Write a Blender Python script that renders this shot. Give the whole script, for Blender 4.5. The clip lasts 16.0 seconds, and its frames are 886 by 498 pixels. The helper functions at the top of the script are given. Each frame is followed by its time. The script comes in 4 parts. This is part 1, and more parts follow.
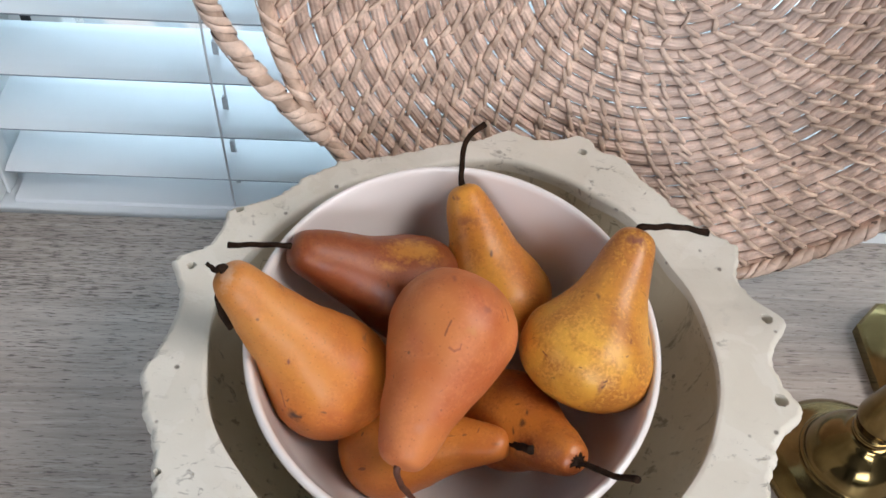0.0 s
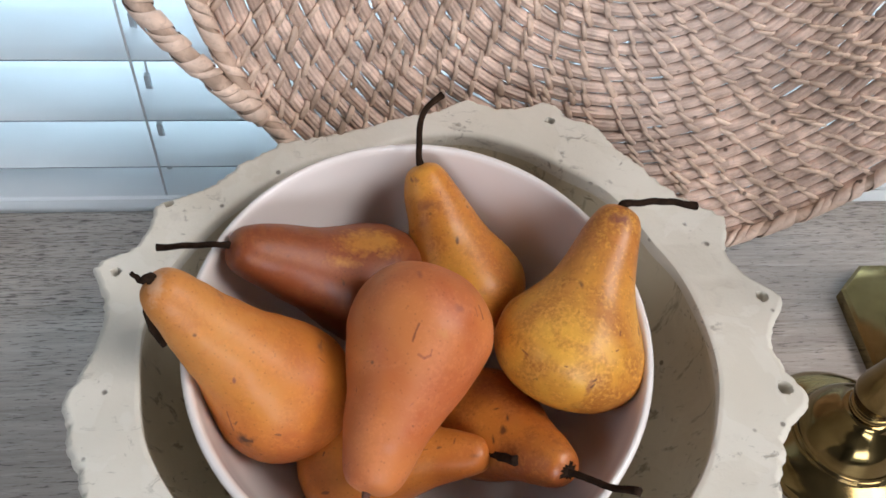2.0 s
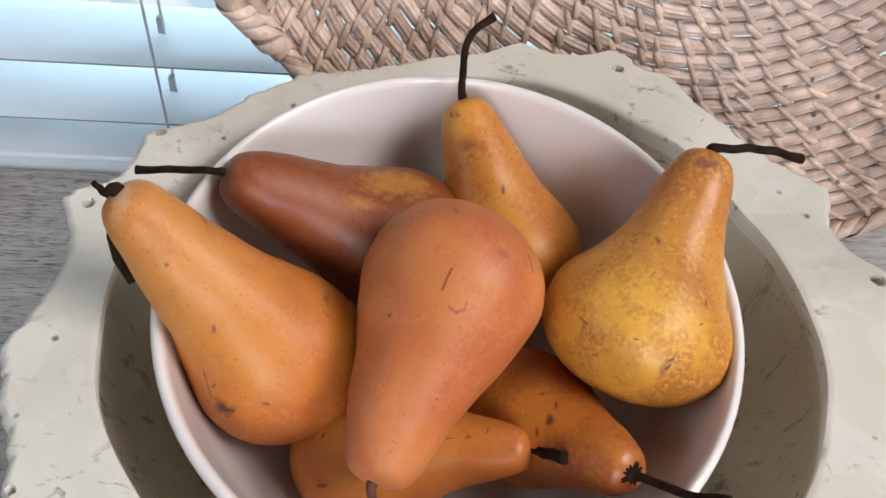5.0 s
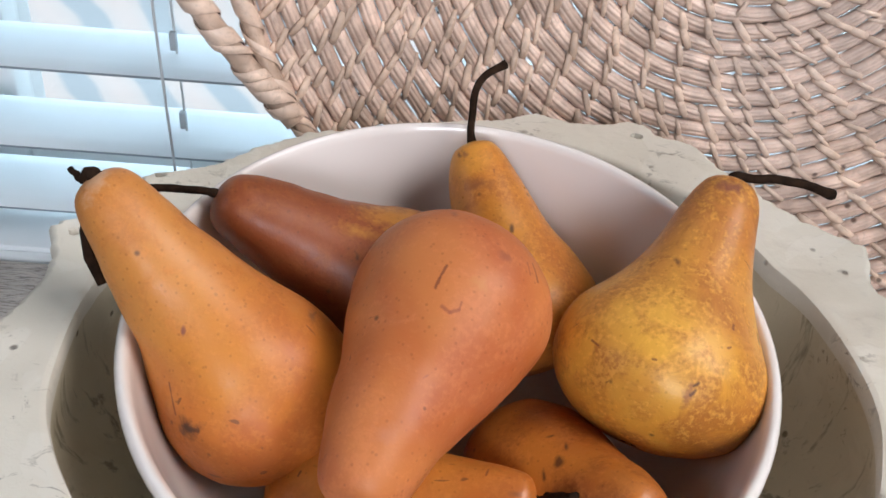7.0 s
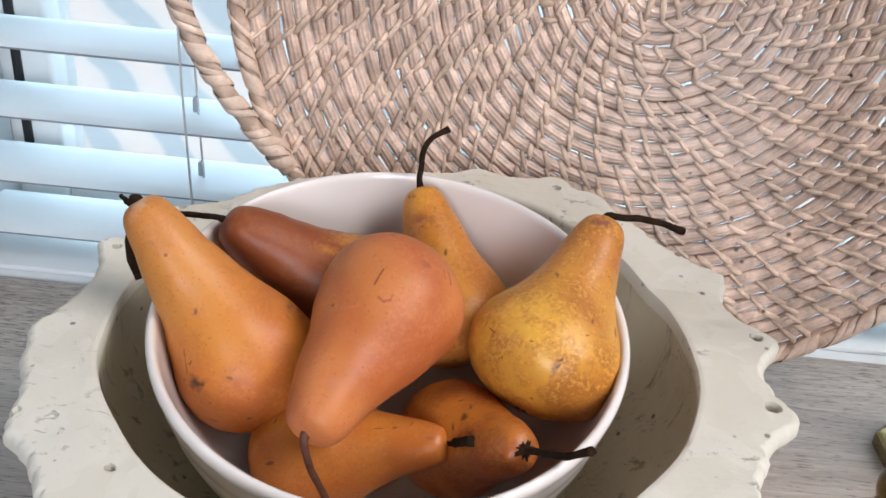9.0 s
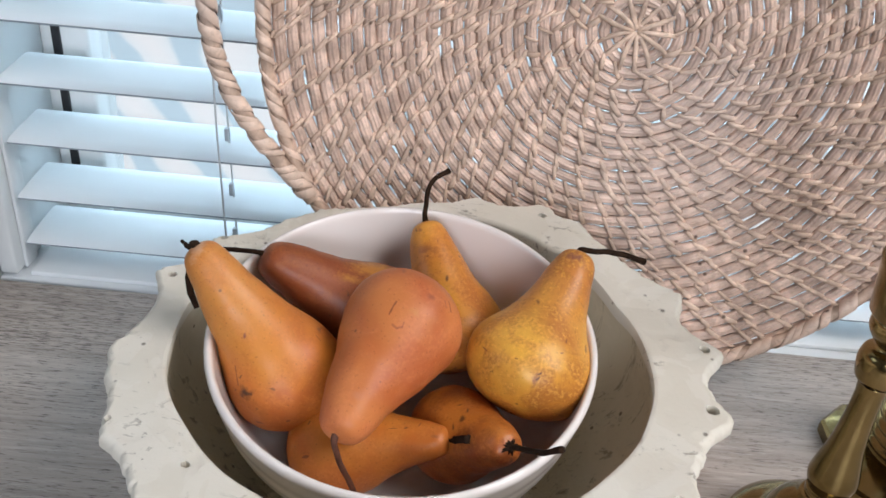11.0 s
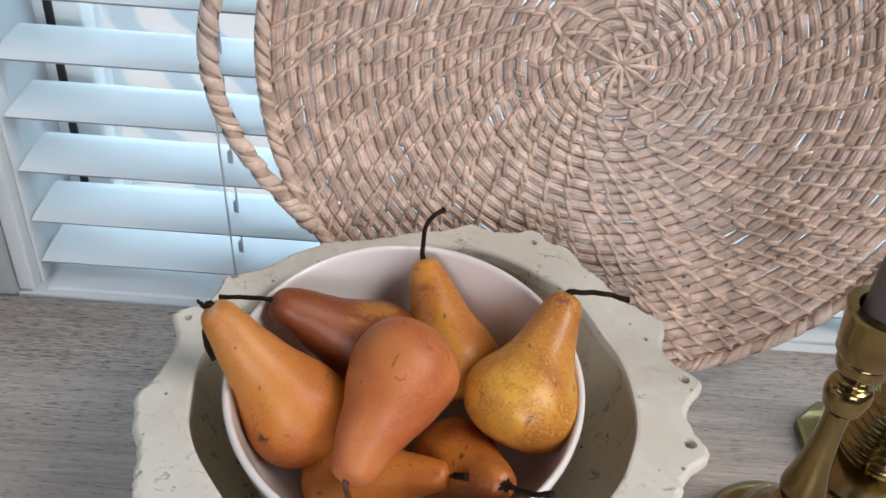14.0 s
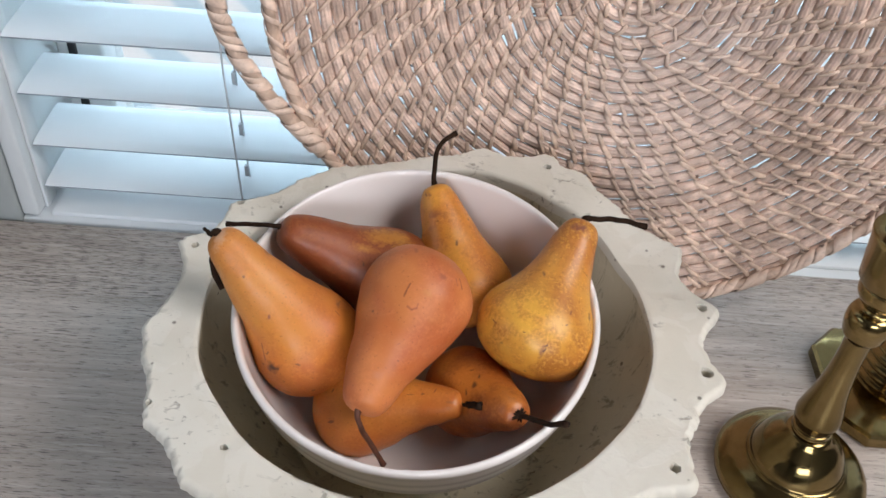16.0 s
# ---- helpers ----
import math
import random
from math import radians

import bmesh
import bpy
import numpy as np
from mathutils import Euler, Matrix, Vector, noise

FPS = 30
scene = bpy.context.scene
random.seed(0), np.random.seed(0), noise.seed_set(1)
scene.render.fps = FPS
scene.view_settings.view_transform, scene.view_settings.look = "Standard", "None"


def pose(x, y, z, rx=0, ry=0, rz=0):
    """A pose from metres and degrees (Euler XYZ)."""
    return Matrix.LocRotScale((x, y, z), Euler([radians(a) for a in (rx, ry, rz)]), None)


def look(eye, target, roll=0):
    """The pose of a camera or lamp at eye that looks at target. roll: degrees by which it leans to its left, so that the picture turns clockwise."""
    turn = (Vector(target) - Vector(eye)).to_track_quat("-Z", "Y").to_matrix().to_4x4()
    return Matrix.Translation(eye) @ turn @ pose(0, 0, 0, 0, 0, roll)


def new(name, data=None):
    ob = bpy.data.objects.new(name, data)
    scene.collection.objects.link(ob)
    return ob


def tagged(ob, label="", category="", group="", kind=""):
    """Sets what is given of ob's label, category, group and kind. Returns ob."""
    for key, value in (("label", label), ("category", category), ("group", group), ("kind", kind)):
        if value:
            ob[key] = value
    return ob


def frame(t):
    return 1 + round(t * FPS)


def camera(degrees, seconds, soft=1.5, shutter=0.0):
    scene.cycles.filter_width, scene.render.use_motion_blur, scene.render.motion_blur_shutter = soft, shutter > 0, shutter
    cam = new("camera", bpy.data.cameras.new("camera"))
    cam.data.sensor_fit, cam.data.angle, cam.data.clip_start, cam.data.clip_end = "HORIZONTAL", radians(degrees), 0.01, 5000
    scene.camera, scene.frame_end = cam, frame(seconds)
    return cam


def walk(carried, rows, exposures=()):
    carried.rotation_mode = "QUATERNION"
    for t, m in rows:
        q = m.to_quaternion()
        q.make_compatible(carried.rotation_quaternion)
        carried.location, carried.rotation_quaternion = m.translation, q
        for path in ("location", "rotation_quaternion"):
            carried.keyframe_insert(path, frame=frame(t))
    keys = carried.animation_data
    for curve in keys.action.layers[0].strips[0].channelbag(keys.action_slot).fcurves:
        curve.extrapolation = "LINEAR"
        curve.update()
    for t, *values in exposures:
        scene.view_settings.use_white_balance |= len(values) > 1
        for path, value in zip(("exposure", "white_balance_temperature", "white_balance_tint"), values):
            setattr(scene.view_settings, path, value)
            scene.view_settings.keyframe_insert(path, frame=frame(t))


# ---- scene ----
cam = camera(52.0, 16.0, soft=1.6)
PATH = [
    (0, (-0.01867, -0.04488, 0.43500), (0.0450, 1.1537, -0.9064), 5.16),
    (0.5, (-0.02046, -0.04005, 0.43204), (0.0764, 1.1490, -0.9159), 5.50),
    (1, (-0.02246, -0.03079, 0.42863), (0.1167, 1.1395, -0.9319), 6.37),
    (1.5, (-0.02371, -0.01733, 0.41967), (0.1390, 1.1405, -0.9489), 6.55),
    (2, (-0.02237, -0.00759, 0.40686), (0.1464, 1.1365, -0.9725), 6.28),
    (2.5, (-0.02131, -0.00206, 0.39218), (0.1460, 1.1265, -1.0001), 6.05),
    (3, (-0.02035, 0.00208, 0.37997), (0.1376, 1.1164, -1.0248), 6.04),
    (3.5, (-0.01999, 0.00541, 0.36860), (0.1255, 1.1101, -1.0451), 6.28),
    (4, (-0.01985, 0.00858, 0.35946), (0.1151, 1.1173, -1.0521), 6.57),
    (4.5, (-0.01767, 0.00881, 0.34512), (0.0938, 1.1688, -1.0267), 6.30),
    (5, (-0.01761, 0.00958, 0.33356), (0.0823, 1.2299, -0.9859), 6.61),
    (5.2, (-0.01750, 0.00917, 0.32840), (0.0765, 1.2612, -0.9614), 6.60),
    (7.3, (0.00172, -0.01842, 0.27764), (-0.0133, 1.4829, -0.7152), 4.84),
    (7.5, (0.00427, -0.02556, 0.27945), (-0.0138, 1.4796, -0.7075), 5.07),
    (8, (0.01207, -0.04771, 0.28922), (-0.0174, 1.4788, -0.6642), 5.49),
    (8.5, (0.01995, -0.07124, 0.29995), (-0.0195, 1.4789, -0.6141), 5.38),
    (9, (0.02486, -0.09333, 0.31743), (-0.0142, 1.4591, -0.5928), 5.53),
    (11.3, (0.02487, -0.14378, 0.38693), (-0.0159, 1.3693, -0.5872), 5.14),
    (11.5, (0.02433, -0.14455, 0.39210), (-0.0148, 1.3648, -0.5878), 5.14),
    (12, (0.02398, -0.14533, 0.40427), (-0.0123, 1.3554, -0.5890), 4.90),
    (12.5, (0.02248, -0.14353, 0.41946), (-0.0064, 1.3415, -0.5973), 4.82),
    (13, (0.02080, -0.14005, 0.42971), (-0.0025, 1.3342, -0.6027), 4.68),
    (13.5, (0.01983, -0.13582, 0.43702), (-0.0021, 1.3260, -0.6130), 4.47),
    (14, (0.02032, -0.13296, 0.44390), (-0.0028, 1.3043, -0.6395), 4.25),
    (14.5, (0.02052, -0.13034, 0.44552), (-0.0031, 1.2702, -0.6850), 4.15),
    (15, (0.01970, -0.12803, 0.44512), (-0.0025, 1.2356, -0.7296), 4.11),
    (15.5, (0.01858, -0.12585, 0.44152), (-0.0031, 1.2194, -0.7543), 4.17),
    (16, (0.01718, -0.12175, 0.43801), (-0.0060, 1.2155, -0.7667), 4.15),
]
EXPOSURES = [(0, -0.14, 6130.0, 10.0), (2, -0.2, 6130.0, 10.0), (3.5, -0.02, 6130.0, 10.0), (5, -0.07, 6130.0, 10.0), (7.3, -0.12, 6130.0, 10.0), (8, -0.1, 6130.0, 10.0), (9, -0.05, 6130.0, 10.0), (11.5, -0.17, 6130.0, 10.0), (12.5, -0.15, 6130.0, 10.0), (13, -0.29, 6130.0, 10.0), (14.5, -0.31, 6130.0, 10.0), (16, -0.18, 6130.0, 10.0)]
walk(cam, [(t, look(eye, target, roll)) for t, eye, target, roll in PATH], EXPOSURES)

# ---- world, daylight and room light ----
world = bpy.data.worlds.new("sky")
world.use_nodes = True
scene.world = world
wn = world.node_tree.nodes
sky = wn.new("ShaderNodeTexSky")
sky.sky_type, sky.sun_disc = "NISHITA", False
sky.sun_elevation, sky.sun_rotation = radians(50), radians(200)
wn["Background"].inputs["Strength"].default_value = 0.10
world.node_tree.links.new(sky.outputs["Color"], wn["Background"].inputs["Color"])


def area_lamp(name, eye, target, sx, sy, watts, colour):
    data = bpy.data.lights.new(name, "AREA")
    data.shape, data.size, data.size_y, data.energy, data.color = "RECTANGLE", sx, sy, watts, colour
    ob = new(name, data)
    ob.matrix_world = look(eye, target)
    return ob


# skylight outside the blind, room daylight in unseen openings, and a west fill
area_lamp("skylight_window", (0.25, 1.00, 0.80), (0.1, 0.40, 0.10), 1.3, 0.7, 29.0, (0.62, 0.86, 1.0))
area_lamp("skylight_rear", (0.3, -3.15, 1.12), (0.2, 0.2, 0.1), 1.6, 1.0, 72.0, (0.98, 0.975, 1.0))
area_lamp("skylight_side", (1.16, -0.28, 1.45), (0.05, 0.18, 0.1), 0.85, 0.72, 31.0, (1.0, 0.93, 0.87))
# weak cool fill without a known source, added to lift the bowl's left side
area_lamp("skylight_west", (-1.90, -0.45, 1.05), (0.0, 0.18, 0.1), 0.9, 0.8, 4.5, (0.80, 0.92, 1.0))

# ---- helpers for meshes ----
rng = np.random.default_rng(7)


def thing(name, at, label, category, group="", kind=""):
    ob = new(name)
    ob.location = at
    ob.empty_display_size = 0.02
    return tagged(ob, label, category, group, kind)


def origin(ob):
    o = Vector((0, 0, 0))
    while ob is not None:
        o += ob.location
        ob = ob.parent
    return o


def part(name, verts, faces, material, parent=None, label="", smooth=True, sharp=None):
    """One mesh object; verts in world metres."""
    v = np.array(verts, dtype=float).reshape(-1, 3)
    if parent is not None:
        v = v - np.array(origin(parent))
    me = bpy.data.meshes.new(name)
    me.from_pydata([tuple(p) for p in v], [], [tuple(int(i) for i in f) for f in faces])
    me.update()
    if smooth:
        me.polygons.foreach_set("use_smooth", [True] * len(me.polygons))
        if sharp:
            me.set_sharp_from_angle(angle=radians(sharp))
    me.materials.append(material)
    ob = new(name, me)
    ob.parent = parent
    if label:
        ob["label"] = label
    return ob


def grid(nu, nv, fn, wrap_u=False, wrap_v=False):
    """Verts and quads of a grid; fn(i, j) gives a point."""
    verts = [fn(i, j) for i in range(nu) for j in range(nv)]
    faces = []
    for i in range(nu if wrap_u else nu - 1):
        for j in range(nv if wrap_v else nv - 1):
            a, b = i * nv + j, ((i + 1) % nu) * nv + j
            c, d = ((i + 1) % nu) * nv + (j + 1) % nv, i * nv + (j + 1) % nv
            faces.append((a, b, c, d))
    return verts, faces


def lathe(profile, centre, n=64, m=None):
    """Turn (radius, height) pairs round z at centre; m: a turn applied about the centre."""
    prof, c = list(profile), Vector(centre)

    def fn(i, j):
        a = 2 * math.pi * i / n
        r, z = prof[j]
        p = Vector((r * math.cos(a), r * math.sin(a), z))
        if m is not None:
            p = m @ p
        return tuple(c + p)

    return grid(n, len(prof), fn, wrap_u=True)


def smooth_profile(points, per=6):
    """Catmull-Rom through profile points."""
    p = np.array(points, float)
    q = np.vstack([2 * p[0] - p[1], p, 2 * p[-1] - p[-2]])
    out = []
    for i in range(1, len(q) - 2):
        for k in range(per):
            t = k / per
            out.append(0.5 * (2 * q[i] + (q[i + 1] - q[i - 1]) * t + (2 * q[i - 1] - 5 * q[i] + 4 * q[i + 1] - q[i + 2]) * t * t + (3 * q[i] - q[i - 1] - 3 * q[i + 1] + q[i + 2]) * t ** 3))
    out.append(q[-2])
    return np.array(out)


def tube(points, radii, n=10, wobble=None, cap=True):
    """A tube along points with a radius at each."""
    pts = [Vector(p) for p in points]
    rings, up = [], Vector((0.3, 0.2, 0.93)).normalized()
    for i, p in enumerate(pts):
        d = (pts[min(i + 1, len(pts) - 1)] - pts[max(i - 1, 0)]).normalized()
        s = d.cross(up)
        if s.length < 1e-4:
            s = d.orthogonal()
        s.normalize()
        up = s.cross(d).normalized()
        ring = []
        for k in range(n):
            a = 2 * math.pi * k / n
            r = radii[i] * (wobble(i, a) if wobble else 1)
            ring.append(tuple(p + (s * math.cos(a) + up * math.sin(a)) * r))
        rings.append(ring)
    verts = [v for ring in rings for v in ring]
    faces = []
    for i in range(len(pts) - 1):
        for k in range(n):
            faces.append((i * n + k, i * n + (k + 1) % n, (i + 1) * n + (k + 1) % n, (i + 1) * n + k))
    if cap:
        faces.append(tuple(range(n))[::-1])
        faces.append(tuple((len(pts) - 1) * n + k for k in range(n)))
    return verts, faces


def box(x0, x1, y0, y1, z0, z1, bevel=0.0, m=None):
    """A box with bevelled edges; m: a matrix applied to it."""
    bm = bmesh.new()
    bmesh.ops.create_cube(bm, size=1)
    for v in bm.verts:
        v.co = Vector(((x0 + x1) / 2 + v.co.x * (x1 - x0), (y0 + y1) / 2 + v.co.y * (y1 - y0), (z0 + z1) / 2 + v.co.z * (z1 - z0)))
    if bevel:
        bmesh.ops.bevel(bm, geom=bm.edges[:], offset=bevel, segments=2, affect="EDGES", profile=0.5)
    if m is not None:
        bm.transform(m)
    bm.verts.index_update()
    out = [tuple(v.co) for v in bm.verts], [tuple(v.index for v in f.verts) for f in bm.faces]
    bm.free()
    return out


# ---- materials ----
class Mat:
    """A node material with short ways to add nodes."""

    def __init__(self, name, rough=0.5, metal=0.0, spec=0.5):
        self.m = bpy.data.materials.new(name)
        self.m.use_nodes = True
        self.t = self.m.node_tree
        self.b = self.t.nodes["Principled BSDF"]
        self.b.inputs["Roughness"].default_value = rough
        self.b.inputs["Metallic"].default_value = metal
        self.b.inputs["Specular IOR Level"].default_value = spec
        self.co = self.t.nodes.new("ShaderNodeTexCoord").outputs["Object"]

    def put(self, socket, value):
        if isinstance(value, bpy.types.NodeSocket):
            self.t.links.new(value, socket)
        else:
            socket.default_value = value

    def node(self, kind, **values):
        n = self.t.nodes.new(kind)
        for k, v in values.items():
            self.put(n.inputs[k.replace("_", " ")], v)
        return n

    def mapped(self, scale, turn=(0, 0, 0), source=None):
        return self.node("ShaderNodeMapping", Vector=source or self.co, Scale=scale, Rotation=turn).outputs["Vector"]

    def noise(self, scale, detail=4.0, rough=0.55, vector=None, distortion=0.0):
        return self.node("ShaderNodeTexNoise", Vector=vector or self.co, Scale=scale, Detail=detail, Roughness=rough, Distortion=distortion).outputs["Fac"]

    def ramp(self, fac, *stops):
        n = self.t.nodes.new("ShaderNodeValToRGB")
        self.put(n.inputs["Fac"], fac)
        e = n.color_ramp.elements
        while len(e) < len(stops):
            e.new(0.5)
        for k, (pos, col) in enumerate(stops):
            e[k].position = pos
            e[k].color = (*col, 1) if isinstance(col, tuple) else (col, col, col, 1)
        return n.outputs["Color"]

    def mix(self, fac, a, b, mode="MIX"):
        n = self.t.nodes.new("ShaderNodeMix")
        n.data_type, n.blend_type = "RGBA", mode
        self.put(n.inputs["Factor"], fac)
        for s, v in ((n.inputs["A"], a), (n.inputs["B"], b)):
            self.put(s, (*v, 1) if isinstance(v, tuple) else v)
        return n.outputs["Result"]

    def math(self, op, a, b=0.0):
        n = self.t.nodes.new("ShaderNodeMath")
        n.operation = op
        self.put(n.inputs[0], a)
        self.put(n.inputs[1], b)
        return n.outputs[0]

    def colour(self, value):
        self.put(self.b.inputs["Base Color"], (*value, 1) if isinstance(value, tuple) else value)
        return self

    def rough(self, value):
        self.put(self.b.inputs["Roughness"], value)
        return self

    def bump(self, height, strength=0.3, distance=0.001):
        n = self.node("ShaderNodeBump", Height=height, Strength=strength, Distance=distance)
        self.put(self.b.inputs["Normal"], n.outputs["Normal"])
        return self


def wood_mat():
    """Whitewashed grey oak, grain along x, with open dark pores in dense and sparse stretches."""
    w = Mat("whitewashed_oak", rough=0.45, spec=0.45)
    broad = w.noise(1.0, 4.0, 0.55, w.mapped((2.2, 16, 16)), 0.6)
    fine = w.noise(1.0, 5.0, 0.65, w.mapped((9, 210, 210)), 0.5)
    pores = w.noise(1.0, 4.0, 0.65, w.mapped((100, 1000, 1000)), 0.35)
    dense = w.noise(1.0, 3.0, 0.5, w.mapped((3.0, 14, 14)), 0.4)
    base = w.ramp(broad, (0.3, (0.420, 0.362, 0.315)), (0.52, (0.505, 0.443, 0.393)), (0.75, (0.605, 0.540, 0.482)))
    base = w.mix(w.ramp(fine, (0.36, 0.42), (0.58, 0.0)), base, (0.200, 0.160, 0.134))
    level = w.math("ADD", pores, w.math("MULTIPLY", w.math("SUBTRACT", 0.5, dense), 0.26))
    pore = w.ramp(level, (0.37, 0.80), (0.46, 0.0))
    base = w.mix(pore, base, (0.070, 0.052, 0.044))
    pale = w.noise(1.0, 4.0, 0.6, w.mapped((40, 420, 420)), 0.3)
    base = w.mix(w.ramp(pale, (0.56, 0.0), (0.68, 0.45)), base, (0.66, 0.61, 0.56))
    w.colour(base).rough(w.ramp(fine, (0.3, 0.50), (0.7, 0.30)))
    return w.bump(w.mix(0.6, fine, w.ramp(level, (0.36, 0.0), (0.50, 1.0))), 0.5, 0.0007).m


def rattan_mat(name, light, dark, per_object, wear=0.55):
    """Split rattan: each strip its own tone, with fibre streaks, greyed and tanned patches and a few burnt specks."""
    w = Mat(name, rough=0.42, spec=0.5)
    info = w.t.nodes.new("ShaderNodeObjectInfo").outputs["Random"] if per_object else w.t.nodes.new("ShaderNodeNewGeometry").outputs["Random Per Island"]
    streak = w.noise(260.0, 4.0, 0.65, None, 0.8)
    patch, piece, grey = w.noise(8.0, 3.0, 0.5), w.noise(95.0, 2.0, 0.5), w.noise(5.5, 2.0, 0.5, w.mapped((1, 1, 1.3), (0.4, 0.2, 0.6)))
    c = w.mix(info, light, dark)
    c = w.mix(w.ramp(piece, (0.44, 0.0), (0.62, wear)), c, tuple(x * 0.55 for x in dark))
    c = w.mix(w.ramp(piece, (0.31, 0.75), (0.46, 0.0)), c, tuple(min(1.0, x * 1.22) for x in light))
    c = w.mix(w.ramp(streak, (0.35, 0.30), (0.48, 0.0)), c, tuple(x * 0.42 for x in dark))
    c = w.mix(w.ramp(grey, (0.46, 0.0), (0.62, 0.50)), c, (0.50, 0.415, 0.37))
    c = w.mix(w.ramp(patch, (0.52, 0.0), (0.70, 0.40)), c, (0.50, 0.325, 0.205))
    speck = w.node("ShaderNodeTexVoronoi", Vector=w.co, Scale=62.0).outputs["Distance"]
    c = w.mix(w.ramp(speck, (0.05, 0.9), (0.10, 0.0)), c, (0.075, 0.04, 0.025))
    w.colour(c).rough(w.ramp(streak, (0.35, 0.55), (0.65, 0.27)))
    return w.bump(streak, 0.5, 0.0006).m


def ceramic_mat():
    w = Mat("white_glazed_ceramic", rough=0.20, spec=0.5)
    n = w.noise(14.0, 3.0)
    w.colour(w.ramp(n, (0.3, (0.75, 0.695, 0.660)), (0.7, (0.79, 0.74, 0.71))))
    w.b.inputs["Coat Weight"].default_value = 0.3
    return w.bump(w.noise(60.0, 2.0), 0.04, 0.001).m


def clay_mat(name="chalky_painted_clay", tone=1.0, tint=(1.0, 1.0, 1.0)):
    """Chalky off-white painted clay: brushed layers, small pits, scrapes and grey stains."""
    w = Mat(name, rough=0.85, spec=0.2)
    big, mid, small = w.noise(11.0, 4.0, 0.6), w.noise(55.0, 5.0, 0.65), w.noise(420.0, 3.0, 0.6)
    layer = w.ramp(w.noise(34.0, 3.0, 0.55, None, 0.9), (0.50, 0.0), (0.53, 1.0))
    c = w.ramp(big, (0.3, (0.62, 0.575, 0.485)), (0.55, (0.68, 0.64, 0.555)), (0.8, (0.74, 0.705, 0.63)))
    c = w.mix(w.math("MULTIPLY", layer, 0.22), c, (0.76, 0.73, 0.665))
    c = w.mix(w.ramp(mid, (0.25, 0.25), (0.36, 0.0)), c, (0.36, 0.335, 0.30))
    scrape = w.noise(1.0, 4.0, 0.7, w.mapped((120, 210, 160), (0.3, 0.2, 0.9)), 1.2)
    where = w.ramp(w.noise(17.0, 2.0), (0.49, 0.0), (0.58, 1.0))
    c = w.mix(w.math("MULTIPLY", w.ramp(scrape, (0.33, 0.70), (0.42, 0.0)), where), c, (0.20, 0.175, 0.14))
    spot = w.node("ShaderNodeTexVoronoi", Vector=w.co, Scale=62.0).outputs["Distance"]
    pit = w.ramp(w.math("ADD", spot, w.math("MULTIPLY", w.math("SUBTRACT", mid, 0.5), 0.10)), (0.045, 1.0), (0.085, 0.0))
    c = w.mix(w.math("MULTIPLY", pit, 0.8), c, (0.13, 0.11, 0.09))
    if tone != 1.0:
        streak = w.noise(1.0, 4.0, 0.65, w.mapped((150, 150, 18)), 0.4)
        c = w.mix(w.ramp(streak, (0.32, 0.70), (0.42, 0.0)), c, (0.22, 0.20, 0.165))
        c = w.mix(1.0, c, tuple(tone * t for t in tint), "MULTIPLY")
    w.colour(c)
    h = w.math("ADD", w.math("MULTIPLY", layer, 0.08), w.math("SUBTRACT", w.math("ADD", w.math("MULTIPLY", small, 0.22), w.math("MULTIPLY", mid, 0.22)), w.math("MULTIPLY", pit, 0.5)))
    return w.bump(h, 0.8, 0.0012).m


